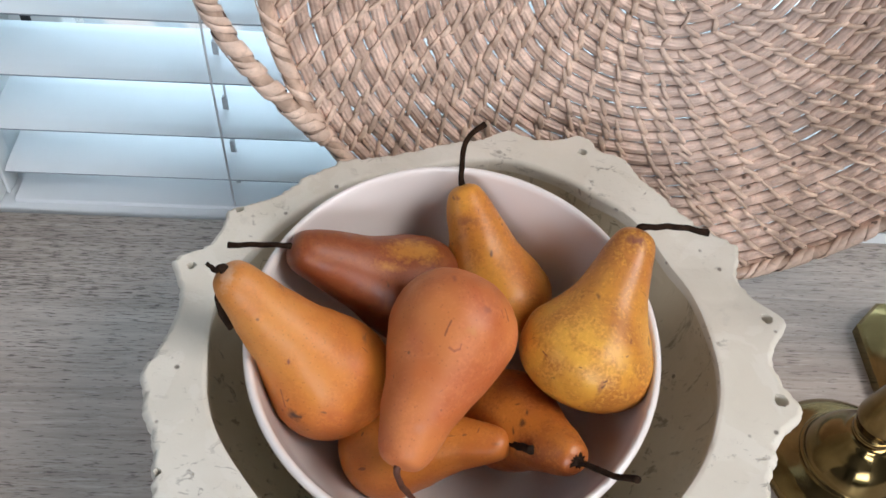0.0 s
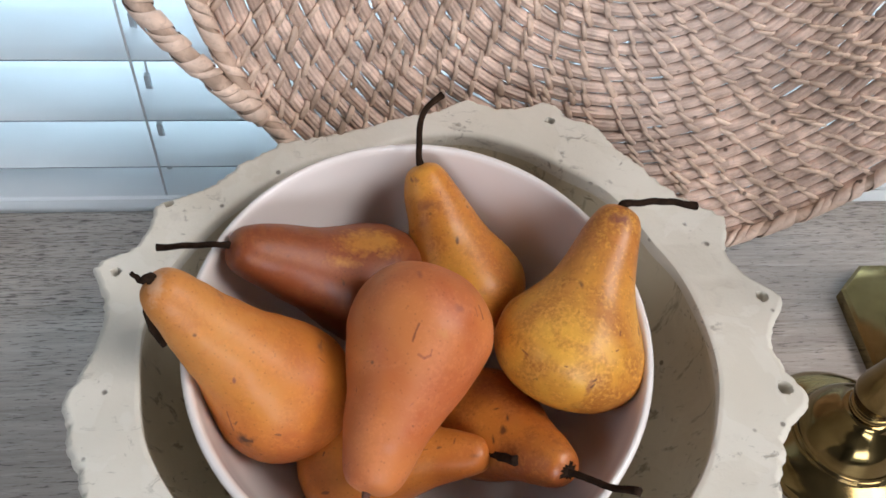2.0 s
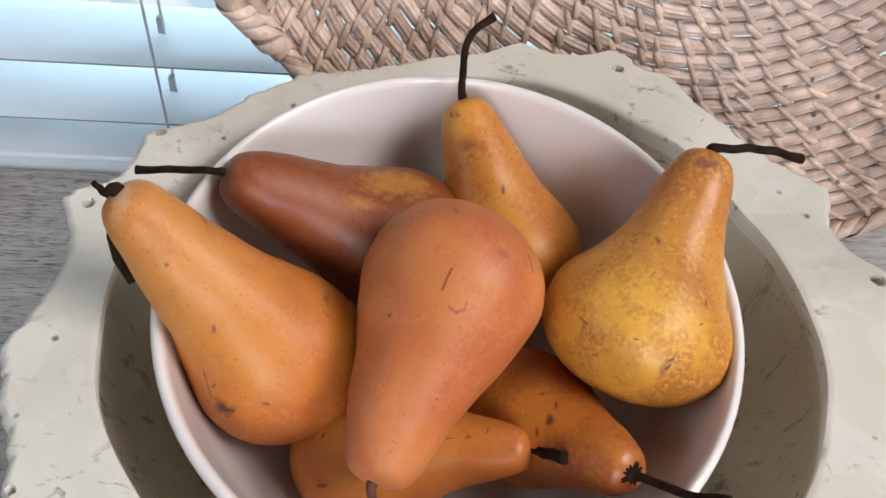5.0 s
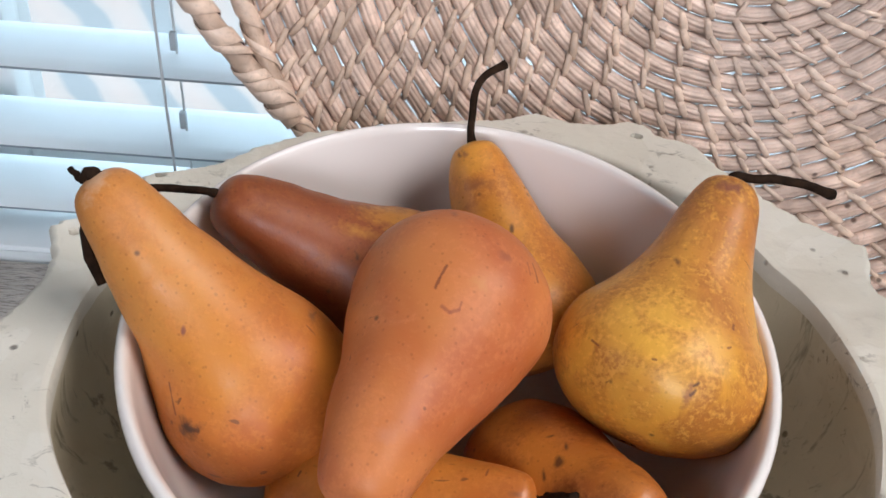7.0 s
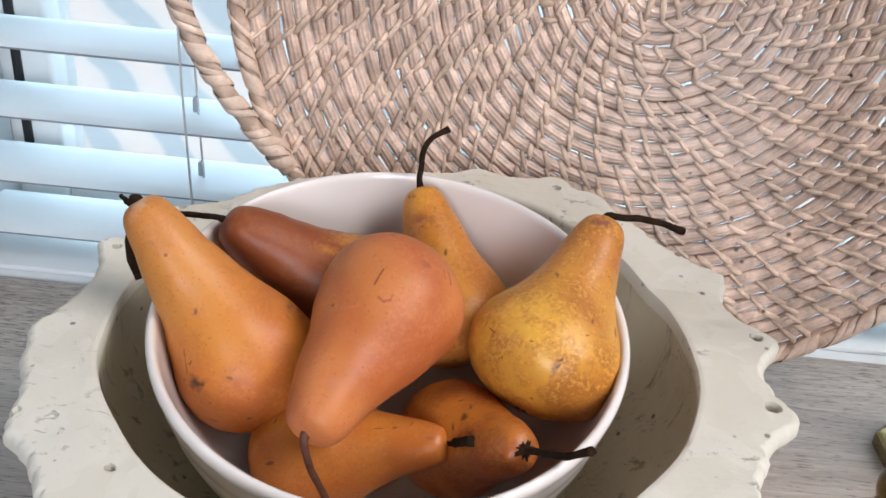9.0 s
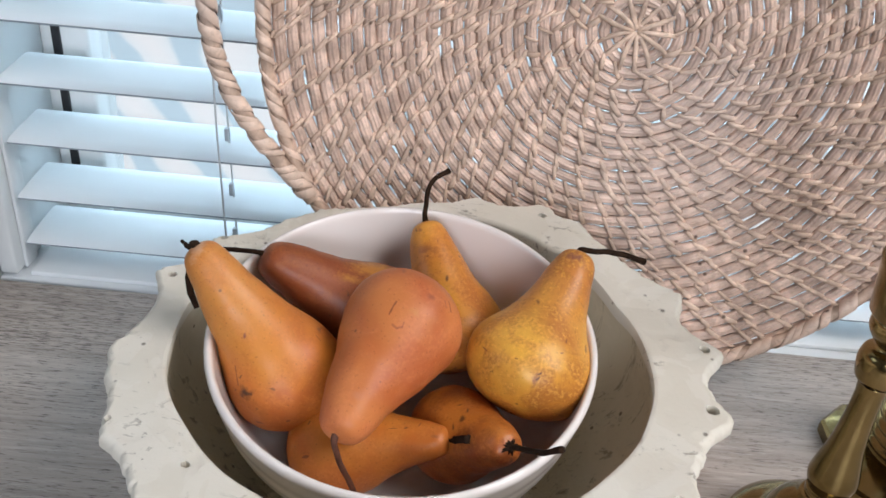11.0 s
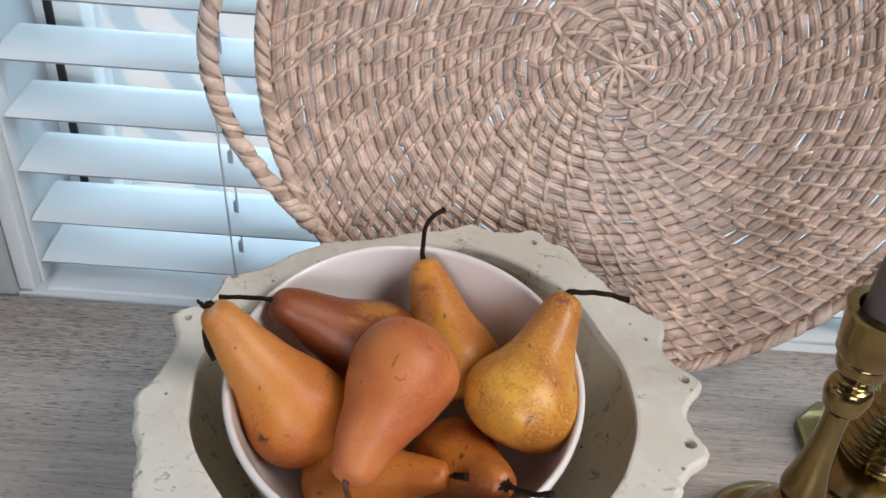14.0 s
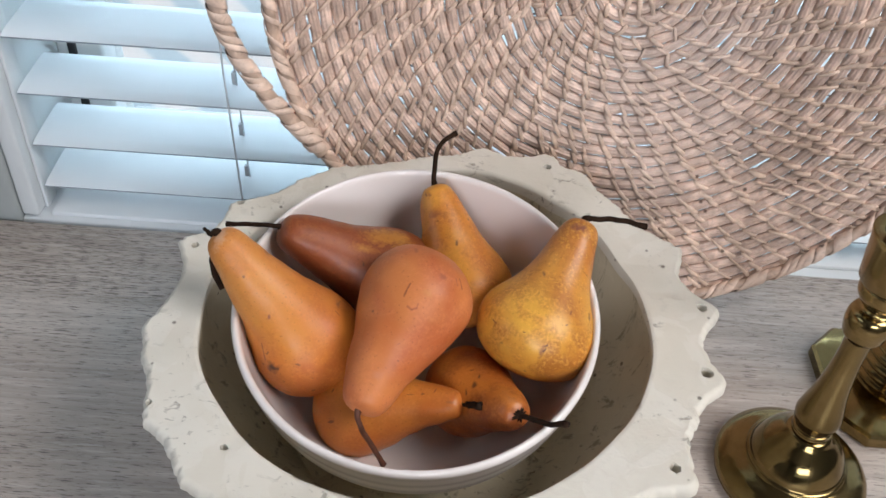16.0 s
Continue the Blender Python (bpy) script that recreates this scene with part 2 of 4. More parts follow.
def pear_mat(name, at, skin, blush, russet, rough=0.34, mottled=0.5, marks=(), grain=130.0, scars=(), axis=(0, 0, 1), reach=0.05, neck_tint=None):
    """Bosc pear skin: blush, russet netting, lenticels, scratches, and patches at the marks (place, size, colour)."""
    w = Mat(name, rough=rough, spec=0.4)
    big, mid, fine = w.noise(24.0, 3.0, 0.5, None, 0.4), w.noise(grain, 6.0, 0.72, None, 0.8), w.noise(620.0, 3.0, 0.65)
    c = w.mix(w.ramp(big, (0.40, 0.0), (0.60, 1.0)), skin, blush)
    if neck_tint:
        along = w.node("ShaderNodeVectorMath")
        along.operation = "DOT_PRODUCT"
        w.put(along.inputs[0], w.co)
        along.inputs[1].default_value = tuple(-a / reach for a in axis)
        f = w.math("ADD", along.outputs["Value"], w.math("MULTIPLY", w.math("SUBTRACT", w.noise(45.0, 4.0, 0.6), 0.5), 0.9))
        c = w.mix(w.ramp(f, (0.12, 0.0), (0.72, 0.85)), c, neck_tint)
    net = w.ramp(w.math("ADD", w.math("MULTIPLY", mid, 0.6), w.math("MULTIPLY", big, 0.4)), (0.46, 0.0), (0.56, mottled))
    c = w.mix(net, c, russet)
    pale = w.ramp(w.math("ADD", w.math("MULTIPLY", fine, 0.5), w.math("MULTIPLY", mid, 0.5)), (0.50, 0.0), (0.60, 0.45 * mottled + 0.08))
    c = w.mix(pale, c, tuple(min(1.0, x * 1.35 + 0.02) for x in skin))
    speck = w.node("ShaderNodeTexVoronoi", Vector=w.co, Scale=420.0, Randomness=1.0).outputs["Distance"]
    c = w.mix(w.ramp(speck, (0.08, 0.35), (0.22, 0.0)), c, tuple(x * 0.4 for x in blush))
    scratch = w.noise(1.0, 2.0, 0.5, w.mapped((70, 420, 90), (0.5, 0.3, 0.8)), 0.6)
    c = w.mix(w.ramp(scratch, (0.735, 0.0), (0.76, 0.75)), c, (0.14, 0.05, 0.02))
    spot = w.node("ShaderNodeTexVoronoi", Vector=w.co, Scale=78.0).outputs["Distance"]
    c = w.mix(w.ramp(spot, (0.03, 0.8), (0.075, 0.0)), c, (0.10, 0.04, 0.015))
    torn = w.noise(380.0, 3.0, 0.6)
    for place, size, tint in marks:
        pull = np.random.default_rng(int(abs(place[0] * 1e6))).permutation([0.55, 1.0, 1.9])
        rel = w.node("ShaderNodeVectorMath")
        rel.operation = "SUBTRACT"
        w.put(rel.inputs[0], w.co)
        rel.inputs[1].default_value = tuple(p - q for p, q in zip(place, at))
        scaled = w.node("ShaderNodeVectorMath")
        scaled.operation = "MULTIPLY"
        w.put(scaled.inputs[0], rel.outputs[0])
        scaled.inputs[1].default_value = tuple(pull)
        d = w.node("ShaderNodeVectorMath")
        d.operation = "LENGTH"
        w.put(d.inputs[0], scaled.outputs[0])
        ragged = w.math("ADD", d.outputs["Value"], w.math("MULTIPLY", w.math("SUBTRACT", torn, 0.5), size * 3.2))
        c = w.mix(w.ramp(w.math("DIVIDE", ragged, size * 2.4), (0.12, 0.85), (0.66, 0.0)), c, tint)
    for p, q, width, tint in scars:
        p, q = Vector(p) - Vector(at), Vector(q) - Vector(at)
        run = q - p
        rel = w.node("ShaderNodeVectorMath")
        rel.operation = "SUBTRACT"
        w.put(rel.inputs[0], w.co)
        rel.inputs[1].default_value = tuple(p)
        dot = w.node("ShaderNodeVectorMath")
        dot.operation = "DOT_PRODUCT"
        w.put(dot.inputs[0], rel.outputs[0])
        dot.inputs[1].default_value = tuple(run / max(1e-9, run.length_squared))
        step = w.math("MINIMUM", w.math("MAXIMUM", dot.outputs["Value"], 0.0), 1.0)
        foot = w.node("ShaderNodeVectorMath")
        foot.operation = "SCALE"
        foot.inputs[0].default_value = tuple(run)
        w.put(foot.inputs["Scale"], step)
        gap = w.node("ShaderNodeVectorMath")
        gap.operation = "DISTANCE"
        w.put(gap.inputs[0], rel.outputs[0])
        w.put(gap.inputs[1], foot.outputs[0])
        ragged = w.math("ADD", gap.outputs["Value"], w.math("MULTIPLY", w.math("SUBTRACT", torn, 0.5), width * 2.8))
        c = w.mix(w.ramp(w.math("DIVIDE", ragged, width * 2.0), (0.25, 0.8), (0.75, 0.0)), c, tint)
    w.colour(c)
    w.b.inputs["Subsurface Weight"].default_value = 0.04
    w.b.inputs["Subsurface Radius"].default_value = (0.005, 0.0015, 0.0008)
    w.rough(w.ramp(mid, (0.3, rough - 0.08), (0.7, rough + 0.16)))
    return w.bump(w.mix(0.6, mid, fine), 0.16, 0.0010).m


def brass_mat():
    w = Mat("aged_polished_brass", rough=0.2, metal=1.0)
    n, f = w.noise(26.0, 4.0, 0.6), w.noise(160.0, 3.0, 0.6)
    w.colour(w.ramp(n, (0.3, (0.17, 0.120, 0.046)), (0.6, (0.28, 0.205, 0.086)), (0.8, (0.37, 0.285, 0.130))))
    w.rough(w.ramp(w.mix(0.5, n, f), (0.35, 0.09), (0.7, 0.24)))
    return w.bump(f, 0.05, 0.001).m


def plain_mat(name, colour, rough=0.5, vary=0.06, scale=30.0, metal=0.0, bump=0.05):
    w = Mat(name, rough=rough, metal=metal)
    n = w.noise(scale, 4.0, 0.6)
    w.colour(w.ramp(n, (0.3, tuple(c * (1 - vary) for c in colour)), (0.7, tuple(min(1.0, c * (1 + vary)) for c in colour))))
    return w.bump(n, bump, 0.001).m


WOOD, CERAMIC, CLAY, BRASS = wood_mat(), ceramic_mat(), clay_mat(), brass_mat()
STITCH = rattan_mat("rattan_stitch", (0.68, 0.510, 0.395), (0.54, 0.390, 0.295), True)
STITCHES = rattan_mat("rattan_stitches", (0.68, 0.510, 0.395), (0.54, 0.390, 0.295), False)
COIL = rattan_mat("rattan_coil", (0.69, 0.515, 0.420), (0.57, 0.410, 0.325), True)
CORE = rattan_mat("rattan_core", (0.56, 0.405, 0.310), (0.46, 0.325, 0.240), True)
WRAP = rattan_mat("rattan_wrap", (0.72, 0.545, 0.435), (0.64, 0.475, 0.370), False, 0.25)
SLAT = plain_mat("white_faux_wood_slat", (0.70, 0.735, 0.755), 0.35, 0.02, 20.0)
# shade on the slats' front edges, put in as a darker grey
SLAT_EDGE_SHADE = plain_mat("shaded_slat_edge", (0.26, 0.30, 0.33), 0.5, 0.05, 20.0)
TRIM = plain_mat("white_painted_trim", (0.76, 0.77, 0.76), 0.4, 0.03, 18.0)
CASING = plain_mat("grey_painted_casing", (0.32, 0.345, 0.34), 0.45, 0.05, 18.0)
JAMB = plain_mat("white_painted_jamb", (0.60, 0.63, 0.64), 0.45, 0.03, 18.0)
# dark paint for the unseen room, chosen to hold back bounced light
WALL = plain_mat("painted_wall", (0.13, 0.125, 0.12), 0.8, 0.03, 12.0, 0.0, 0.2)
FLOOR = plain_mat("floor_boards", (0.14, 0.11, 0.09), 0.5, 0.15, 6.0)
RUBBER = plain_mat("black_rubber_gasket", (0.012, 0.012, 0.014), 0.5)
CORD = plain_mat("white_cotton_cord", (0.60, 0.62, 0.63), 0.8)
SLOT = plain_mat("slat_slot", (0.40, 0.43, 0.45), 0.6)
STEM = plain_mat("dried_pear_stem", (0.022, 0.012, 0.007), 0.95, 0.5, 300.0, 0.0, 0.6)
STEM.node_tree.nodes["Principled BSDF"].inputs["Specular IOR Level"].default_value = 0.12
FRESH_STEM = plain_mat("reddish_pear_stem", (0.10, 0.035, 0.018), 0.7, 0.4, 200.0, 0.0, 0.4)
CANDLE = plain_mat("taupe_candle_wax", (0.105, 0.085, 0.078), 0.55, 0.06, 40.0)
RAWCLAY = clay_mat("raw_olive_clay", 0.86, (1.0, 0.94, 0.80))

# ---- the room ----
TABLE_BACK, WALL_Y = 0.3640, 0.372
tagged(part("floor", *box(-2.0, 1.2, -3.2, 0.36, -0.80, -0.76), FLOOR, smooth=False), "brown boarded room floor under the table", "floor", kind="structure")
tagged(part("ceiling", *box(-2.0, 1.2, -3.2, 0.36, 2.0, 2.08), WALL, smooth=False), "plain dark ceiling of the room, out of view", "ceiling", kind="structure")
# back wall in four pieces round the window opening
WX0, WX1, WZ0, WZ1 = -0.300, 0.95, -0.02, 1.15
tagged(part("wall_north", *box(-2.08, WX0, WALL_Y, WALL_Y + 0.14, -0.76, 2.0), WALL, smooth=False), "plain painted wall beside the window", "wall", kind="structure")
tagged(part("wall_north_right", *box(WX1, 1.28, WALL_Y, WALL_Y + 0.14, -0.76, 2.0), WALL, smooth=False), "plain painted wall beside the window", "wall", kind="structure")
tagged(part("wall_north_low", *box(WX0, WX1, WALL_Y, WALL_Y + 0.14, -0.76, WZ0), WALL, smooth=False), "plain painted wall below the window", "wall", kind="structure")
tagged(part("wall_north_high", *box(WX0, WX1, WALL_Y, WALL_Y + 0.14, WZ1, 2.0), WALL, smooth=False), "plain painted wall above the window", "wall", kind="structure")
# unseen west wall; its opening is added only for the fill lamp
for nm, b in (("wall_west_low", (-2.08, -2.0, -3.2, 0.36, -0.76, 0.6)), ("wall_west_high", (-2.08, -2.0, -3.2, 0.36, 1.5, 2.0)), ("wall_west_front", (-2.08, -2.0, -3.2, -0.95, 0.6, 1.5)), ("wall_west_back", (-2.08, -2.0, 0.05, 0.36, 0.6, 1.5))):
    tagged(part(nm, *box(*b), WALL, smooth=False), "plain painted side wall round an added opening", "wall", kind="structure")
for nm, b in (("wall_east_low", (1.2, 1.28, -3.2, 0.36, -0.76, 1.0)), ("wall_east_high", (1.2, 1.28, -3.2, 0.36, 1.9, 2.0)), ("wall_east_front", (1.2, 1.28, -3.2, -0.8, 1.0, 1.9)), ("wall_east_back", (1.2, 1.28, 0.2, 0.36, 1.0, 1.9)),
              ("wall_south_low", (-2.0, 1.2, -3.28, -3.2, -0.76, 0.2)), ("wall_south_high", (-2.0, 1.2, -3.28, -3.2, 1.5, 2.0)), ("wall_south_left", (-2.08, -0.7, -3.28, -3.2, 0.2, 1.5)), ("wall_south_right", (1.1, 1.28, -3.28, -3.2, 0.2, 1.5))):
    tagged(part(nm, *box(*b), WALL, smooth=False), "plain painted wall of the room", "wall", kind="structure")

# ---- window, its frame and the view outside ----
win = thing("window_1", (0.3, 0.44, 0.0), "white framed window with black gasket behind a blind", "window", kind="structure")
part("window_frame", *box(-0.300, -0.250, 0.450, 0.487, -0.02, 1.15, 0.003), TRIM, win)
part("window_frame", *box(0.90, 0.95, 0.450, 0.487, -0.02, 1.15, 0.003), TRIM, win)
part("window_frame", *box(-0.250, 0.90, 0.450, 0.487, -0.02, 0.02, 0.003), TRIM, win)
part("window_frame", *box(-0.250, 0.90, 0.450, 0.487, 1.10, 1.15, 0.003), TRIM, win)
part("gasket", *box(-0.2755, -0.2695, 0.4475, 0.4515, 0.02, 1.12, 0.001), RUBBER, win, "black rubber strip")
glass = Mat("window_glass", rough=0.02)
glass.b.inputs["Transmission Weight"].default_value = 1.0
glass.b.inputs["IOR"].default_value = 1.45
pane = part("pane", *box(-0.251, 0.901, 0.467, 0.471, 0.018, 1.102), glass.m, win, smooth=False)
pane.visible_shadow = False
tagged(part("sill", *box(-0.300, 0.95, 0.3625, 0.450, -0.02, -0.0020, 0.002), SLAT), "narrow white painted window sill behind the table", "window sill", kind="structure")
casing = thing("trim", (-0.33, 0.36, 0.0), "grey-white painted window casing with a moulded bead", "window casing", kind="structure")
part("casing_board", *box(-0.43, -0.3200, 0.3560, 0.3715, -0.05, 1.25, 0.003), CASING, casing)
part("bead", *box(-0.3195, -0.2960, 0.3590, 0.3715, -0.05, 1.25, 0.005), CASING, casing)
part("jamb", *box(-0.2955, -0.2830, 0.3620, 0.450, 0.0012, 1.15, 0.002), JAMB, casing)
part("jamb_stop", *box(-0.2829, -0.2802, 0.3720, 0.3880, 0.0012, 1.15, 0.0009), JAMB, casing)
# pale daylight scene far behind the glass
view = Mat("bright_outdoor_haze")
em = view.t.nodes.new("ShaderNodeEmission")
band = view.node("ShaderNodeTexWave", Vector=view.mapped((0.5, 1, 1.2), (0, 0.3, 0)), Scale=2.0, Distortion=6.0, Detail=2.0, Detail_Scale=1.0)
view.put(em.inputs["Color"], view.ramp(band.outputs["Fac"], (0.2, (0.62, 0.78, 0.88)), (0.45, (0.93, 0.98, 1.0)), (1.0, (1.0, 1.0, 1.0))))
em.inputs["Strength"].default_value = 1.2
view.t.links.new(em.outputs["Emission"], view.t.nodes["Material Output"].inputs["Surface"])
tagged(part("backdrop", [(-6, 3.0, -3), (6, 3.0, -3), (6, 3.0, 3), (-6, 3.0, 3)], [(0, 1, 2, 3)], view.m, smooth=False), "bright hazy daylight outside the window", "backdrop", kind="structure")

# ---- blind ----
blind = thing("venetian_blind", (-0.277, 0.385, 0.0), "white faux wood blind with half-open slats and cords", "window blind")
blind.rotation_euler = (0, 0, radians(1.2))
SX0, SX1, FRONT, WIDTH, RISE, PITCH = -0.277, 0.93, 0.3693, 0.0500, 0.0015, 0.0412


def slat_mesh(z):
    n = 10
    tops, bots = [], []
    for k in range(n + 1):
        s = k / n
        y = FRONT + WIDTH * s
        crown = 0.0005 * 4 * s * (1 - s)
        edge = 0.0012 if k in (0, n) else 0.0
        tops.append((y, z + RISE * s + crown - edge))
        bots.append((y + (0.0006 if k == 0 else 0.0), z + RISE * s + crown - 0.0030 + edge * 0.3))
    ring = tops + bots[::-1]
    verts = [(x, y, zz) for x in (SX0, SX1) for y, zz in ring]
    m = len(ring)
    faces = [(k, (k + 1) % m, m + (k + 1) % m, m + k) for k in range(m)] + [tuple(range(m))[::-1], tuple(range(m, 2 * m))]
    return verts, faces


slat_z = [0.0255, 0.0612] + [0.0612 + PITCH * k for k in range(1, 22)]
for z in slat_z:
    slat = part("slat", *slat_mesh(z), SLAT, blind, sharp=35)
    # only the room-side face gets the shade colour
    slat.data.materials.append(SLAT_EDGE_SHADE)
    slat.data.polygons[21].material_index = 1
part("bottom_rail", *box(SX0, SX1, 0.3672, 0.4190, -0.0015, 0.0018, 0.0006), SLAT, blind)
for cx in (-0.1385, 0.42):
    part("ladder_cord", *tube([(cx + 0.003, 0.3678, 0.002), (cx, 0.3675, 0.13), (cx, 0.3675, 0.5), (cx, 0.3675, 1.0)], [0.0007] * 4, 6), CORD, blind, "thin white cord")
    part("lift_cord", *tube([(cx + 0.003, 0.393, 0.010), (cx, 0.393, 0.13), (cx, 0.393, 0.5), (cx, 0.393, 1.0)], [0.0007] * 4, 6), CORD, blind, "thin white cord")
    for z in [-0.003] + slat_z:
        part("cord_clip", *box(cx - 0.0022 + max(0.0, 0.003 * (1 - z / 0.13)), cx + 0.0008 + max(0.0, 0.003 * (1 - z / 0.13)), 0.3895, 0.3935, z + 0.0035, z + 0.0125, 0.0006), SLOT, blind, "small grey cord clip")

# ---- table ----
table = thing("console_table", (0, 0.13, -0.76), "console table with a whitewashed grey oak top", "table")
table.rotation_euler = (0, 0, radians(1.2))
part("tabletop", *box(-0.80, 0.80, -0.10, TABLE_BACK, -0.035, 0.0, 0.003), WOOD, table)
for x in (-0.74, 0.74):
    for y in (-0.05, 0.30):
        part("leg", *box(x - 0.03, x + 0.03, y - 0.03, y + 0.03, -0.76, -0.035, 0.003), WOOD, table)

# ---- clay dish with a scalloped rim ----
DX, DY = 0.0065, 0.1875
LOBES = [(7.7, 15), (25, 11), (54, 6), (64, 13), (80, 8), (121, 4), (131, 3), (149, 10), (164, 14), (190, 6), (198, 4), (213, 6), (229, 5), (246, 9), (263, 9), (281, 10), (299, 9), (324.5, 15), (348.7, 12)]
HOLES = [(0.1437, 0.2073, 2.6), (0.1398, 0.1635, 2.8), (0.1180, 0.1085, 2.5), (-0.1174, 0.2215, 1.9), (-0.1009, 0.2556, 1.9), (0.0664, 0.3019, 2.2), (-0.0720, 0.0990, 1.5), (-0.1100, 0.1190, 1.5), (0.012, 0.052, 2.4)]
EDGE_A = [0, 16, 32, 46, 72, 92, 105, 113, 121, 130, 155, 176, 195, 215, 235, 270, 300, 333, 345, 360]
EDGE_R = [0.1330, 0.1345, 0.1360, 0.1330, 0.1285, 0.1195, 0.1125, 0.1135, 0.1165, 0.1180, 0.1240, 0.1258, 0.1305, 0.1350, 0.1360, 0.1350, 0.1345, 0.1345, 0.1340, 0.1330]


def outline(a):
    deg = math.degrees(a) % 360
    r = float(np.mean([np.interp((deg + q) % 360, EDGE_A, EDGE_R) for q in (-6, -3, 0, 3, 6)]))
    for c, h in LOBES:
        d = abs((deg - c + 180) % 360 - 180)
        r += 0.001 * h * math.exp(-((d * d + 1.2) ** 0.5 / 4.6) ** 1.35) * 1.12
    return r + 0.0012 * noise.noise((math.cos(a) * 9, math.sin(a) * 9, 3)) + 0.0007 * noise.noise((math.cos(a) * 28, math.sin(a) * 28, 7)) + 0.0008 * noise.noise((math.cos(a) * 62, math.sin(a) * 62, 2)) - 0.0028 * max(0.0, noise.noise((math.cos(a) * 34, math.sin(a) * 34, 5)) - 0.22)


def rim_z(x, y):
    return 0.1172 + 0.009 * min(1.0, max(0.0, (y - 0.235) / 0.065)) + 0.0012 * noise.noise((x * 18, y * 18, 1)) + 0.0008 * noise.noise((x * 42, y * 42, 4)) - 0.0010 * max(0.0, noise.noise((x * 95, y * 95, 6)) - 0.25)


RIM_N, RIM_STEPS = 1080, 56


def dish_mesh():
    n = RIM_N
    rows = []
    for i in range(n):
        a = 2 * math.pi * i / n
        ca, sa = math.cos(a), math.sin(a)
        ro = outline(a)
        ri = min(0.1090 + 0.0016 * noise.noise((ca * 3, sa * 3, 9)) - 0.0085 * math.exp(-((math.degrees(a) - 112) / 27) ** 2), ro - 0.0055)
        col = [(0.0, 0.012), (0.03, 0.004), (0.078, 0.0), (0.084, 0.004), (0.100, 0.040), (0.118, 0.085)]
        pts = [(DX + r * ca, DY + r * sa, z) for r, z in col]
        zo = rim_z(DX + ro * ca, DY + ro * sa)
        pts.append((DX + (ro - 0.010) * ca, DY + (ro - 0.010) * sa, zo - 0.016))
        for dr, dz in ((-0.0020, -0.0100), (0.0, -0.0062), (-0.0001, -0.0030), (-0.0012, -0.0010)):
            pts.append((DX + (ro + dr) * ca, DY + (ro + dr) * sa, zo + dz))
        steps = RIM_STEPS
        for k in range(steps + 1):
            r = (ro - 0.003) + (ri + 0.002 - ro + 0.003) * k / steps
            x, y = DX + r * ca, DY + r * sa
            z = rim_z(x, y)
            for hx, hy, hr in HOLES:
                d = math.hypot(x - hx, y - hy) * 1000
                if d < hr * 1.3:
                    z -= 0.015 * min(1.0, max(0.0, (hr * 0.90 - d) / (hr * 0.10)))
            pts.append((x, y, z))
        zi = rim_z(DX + ri * ca, DY + ri * sa)
        for r, z in ((ri + 0.0006, zi - 0.0006), (ri + 0.0002, zi - 0.0022)):
            pts.append((DX + r * ca, DY + r * sa, z))
        for k in range(1, 15):
            f = k / 14
            r = ri + 0.0045 * math.sin(math.pi * min(1.0, f * 1.3)) - 0.034 * f ** 2.6
            z = zi - 0.003 - (zi - 0.003 - 0.046) * f
            w = 0.0012 * noise.noise((ca * r * 40, sa * r * 40, z * 60))
            pts.append((DX + (r + w) * ca, DY + (r + w) * sa, z))
        for r, z in ((0.070, 0.039), (0.05, 0.037), (0.02, 0.0365), (0.0, 0.0365)):
            pts.append((DX + r * ca, DY + r * sa, z))
        rows.append(pts)
    return grid(n, len(rows[0]), lambda i, j: rows[i][j], wrap_u=True)


dish = part("clay_dish", *dish_mesh(), CLAY, sharp=48)
dish.data.materials.append(RAWCLAY)
per = len(dish.data.vertices) // RIM_N - 1
for f in dish.data.polygons:
    if f.index % per > 13 + RIM_STEPS:
        f.material_index = 1
tagged(dish, "chalky off-white clay dish with a scalloped pierced rim", "dish")

# ---- white bowl ----
BOWL_C, BOWL_R, BOWL_TILT = Vector((0.0017, 0.1842, 0.1264)), 0.0885, 9.9
turn = Matrix.Rotation(radians(0.7), 3, "Y") @ Matrix.Rotation(radians(BOWL_TILT), 3, "X")
H = 0.083
inner = smooth_profile([(0.0, -H + 0.006), (0.030, -H + 0.0075), (0.052, -H + 0.016), (0.070, -H + 0.034), (0.081, -H + 0.056), (0.0865, -0.006)], 6)
lip = [(0.0870, -0.003), (0.0878, -0.0008), (0.0888, 0.0), (0.0900, -0.0004), (0.0909, -0.0016), (0.0911, -0.0034)]
outer = smooth_profile([(0.0905, -0.006), (0.0855, -0.030), (0.076, -0.050), (0.060, -0.068), (0.042, -0.0775), (0.040, -0.0805), (0.0385, -H), (0.034, -H), (0.032, -0.080), (0.0, -0.080)], 8)
ribbed = [(r + (0.00035 * math.sin(z * 2 * math.pi / 0.0042) if -0.068 < z < -0.010 else 0.0), z) for r, z in outer]
bowl = part("bowl", *lathe([(r * BOWL_R / 0.0911, z) for r, z in [*map(tuple, inner), *lip, *ribbed]], BOWL_C, 96, turn), CERAMIC)
tagged(bowl, "white glazed ceramic bowl tilted in the clay dish", "bowl")

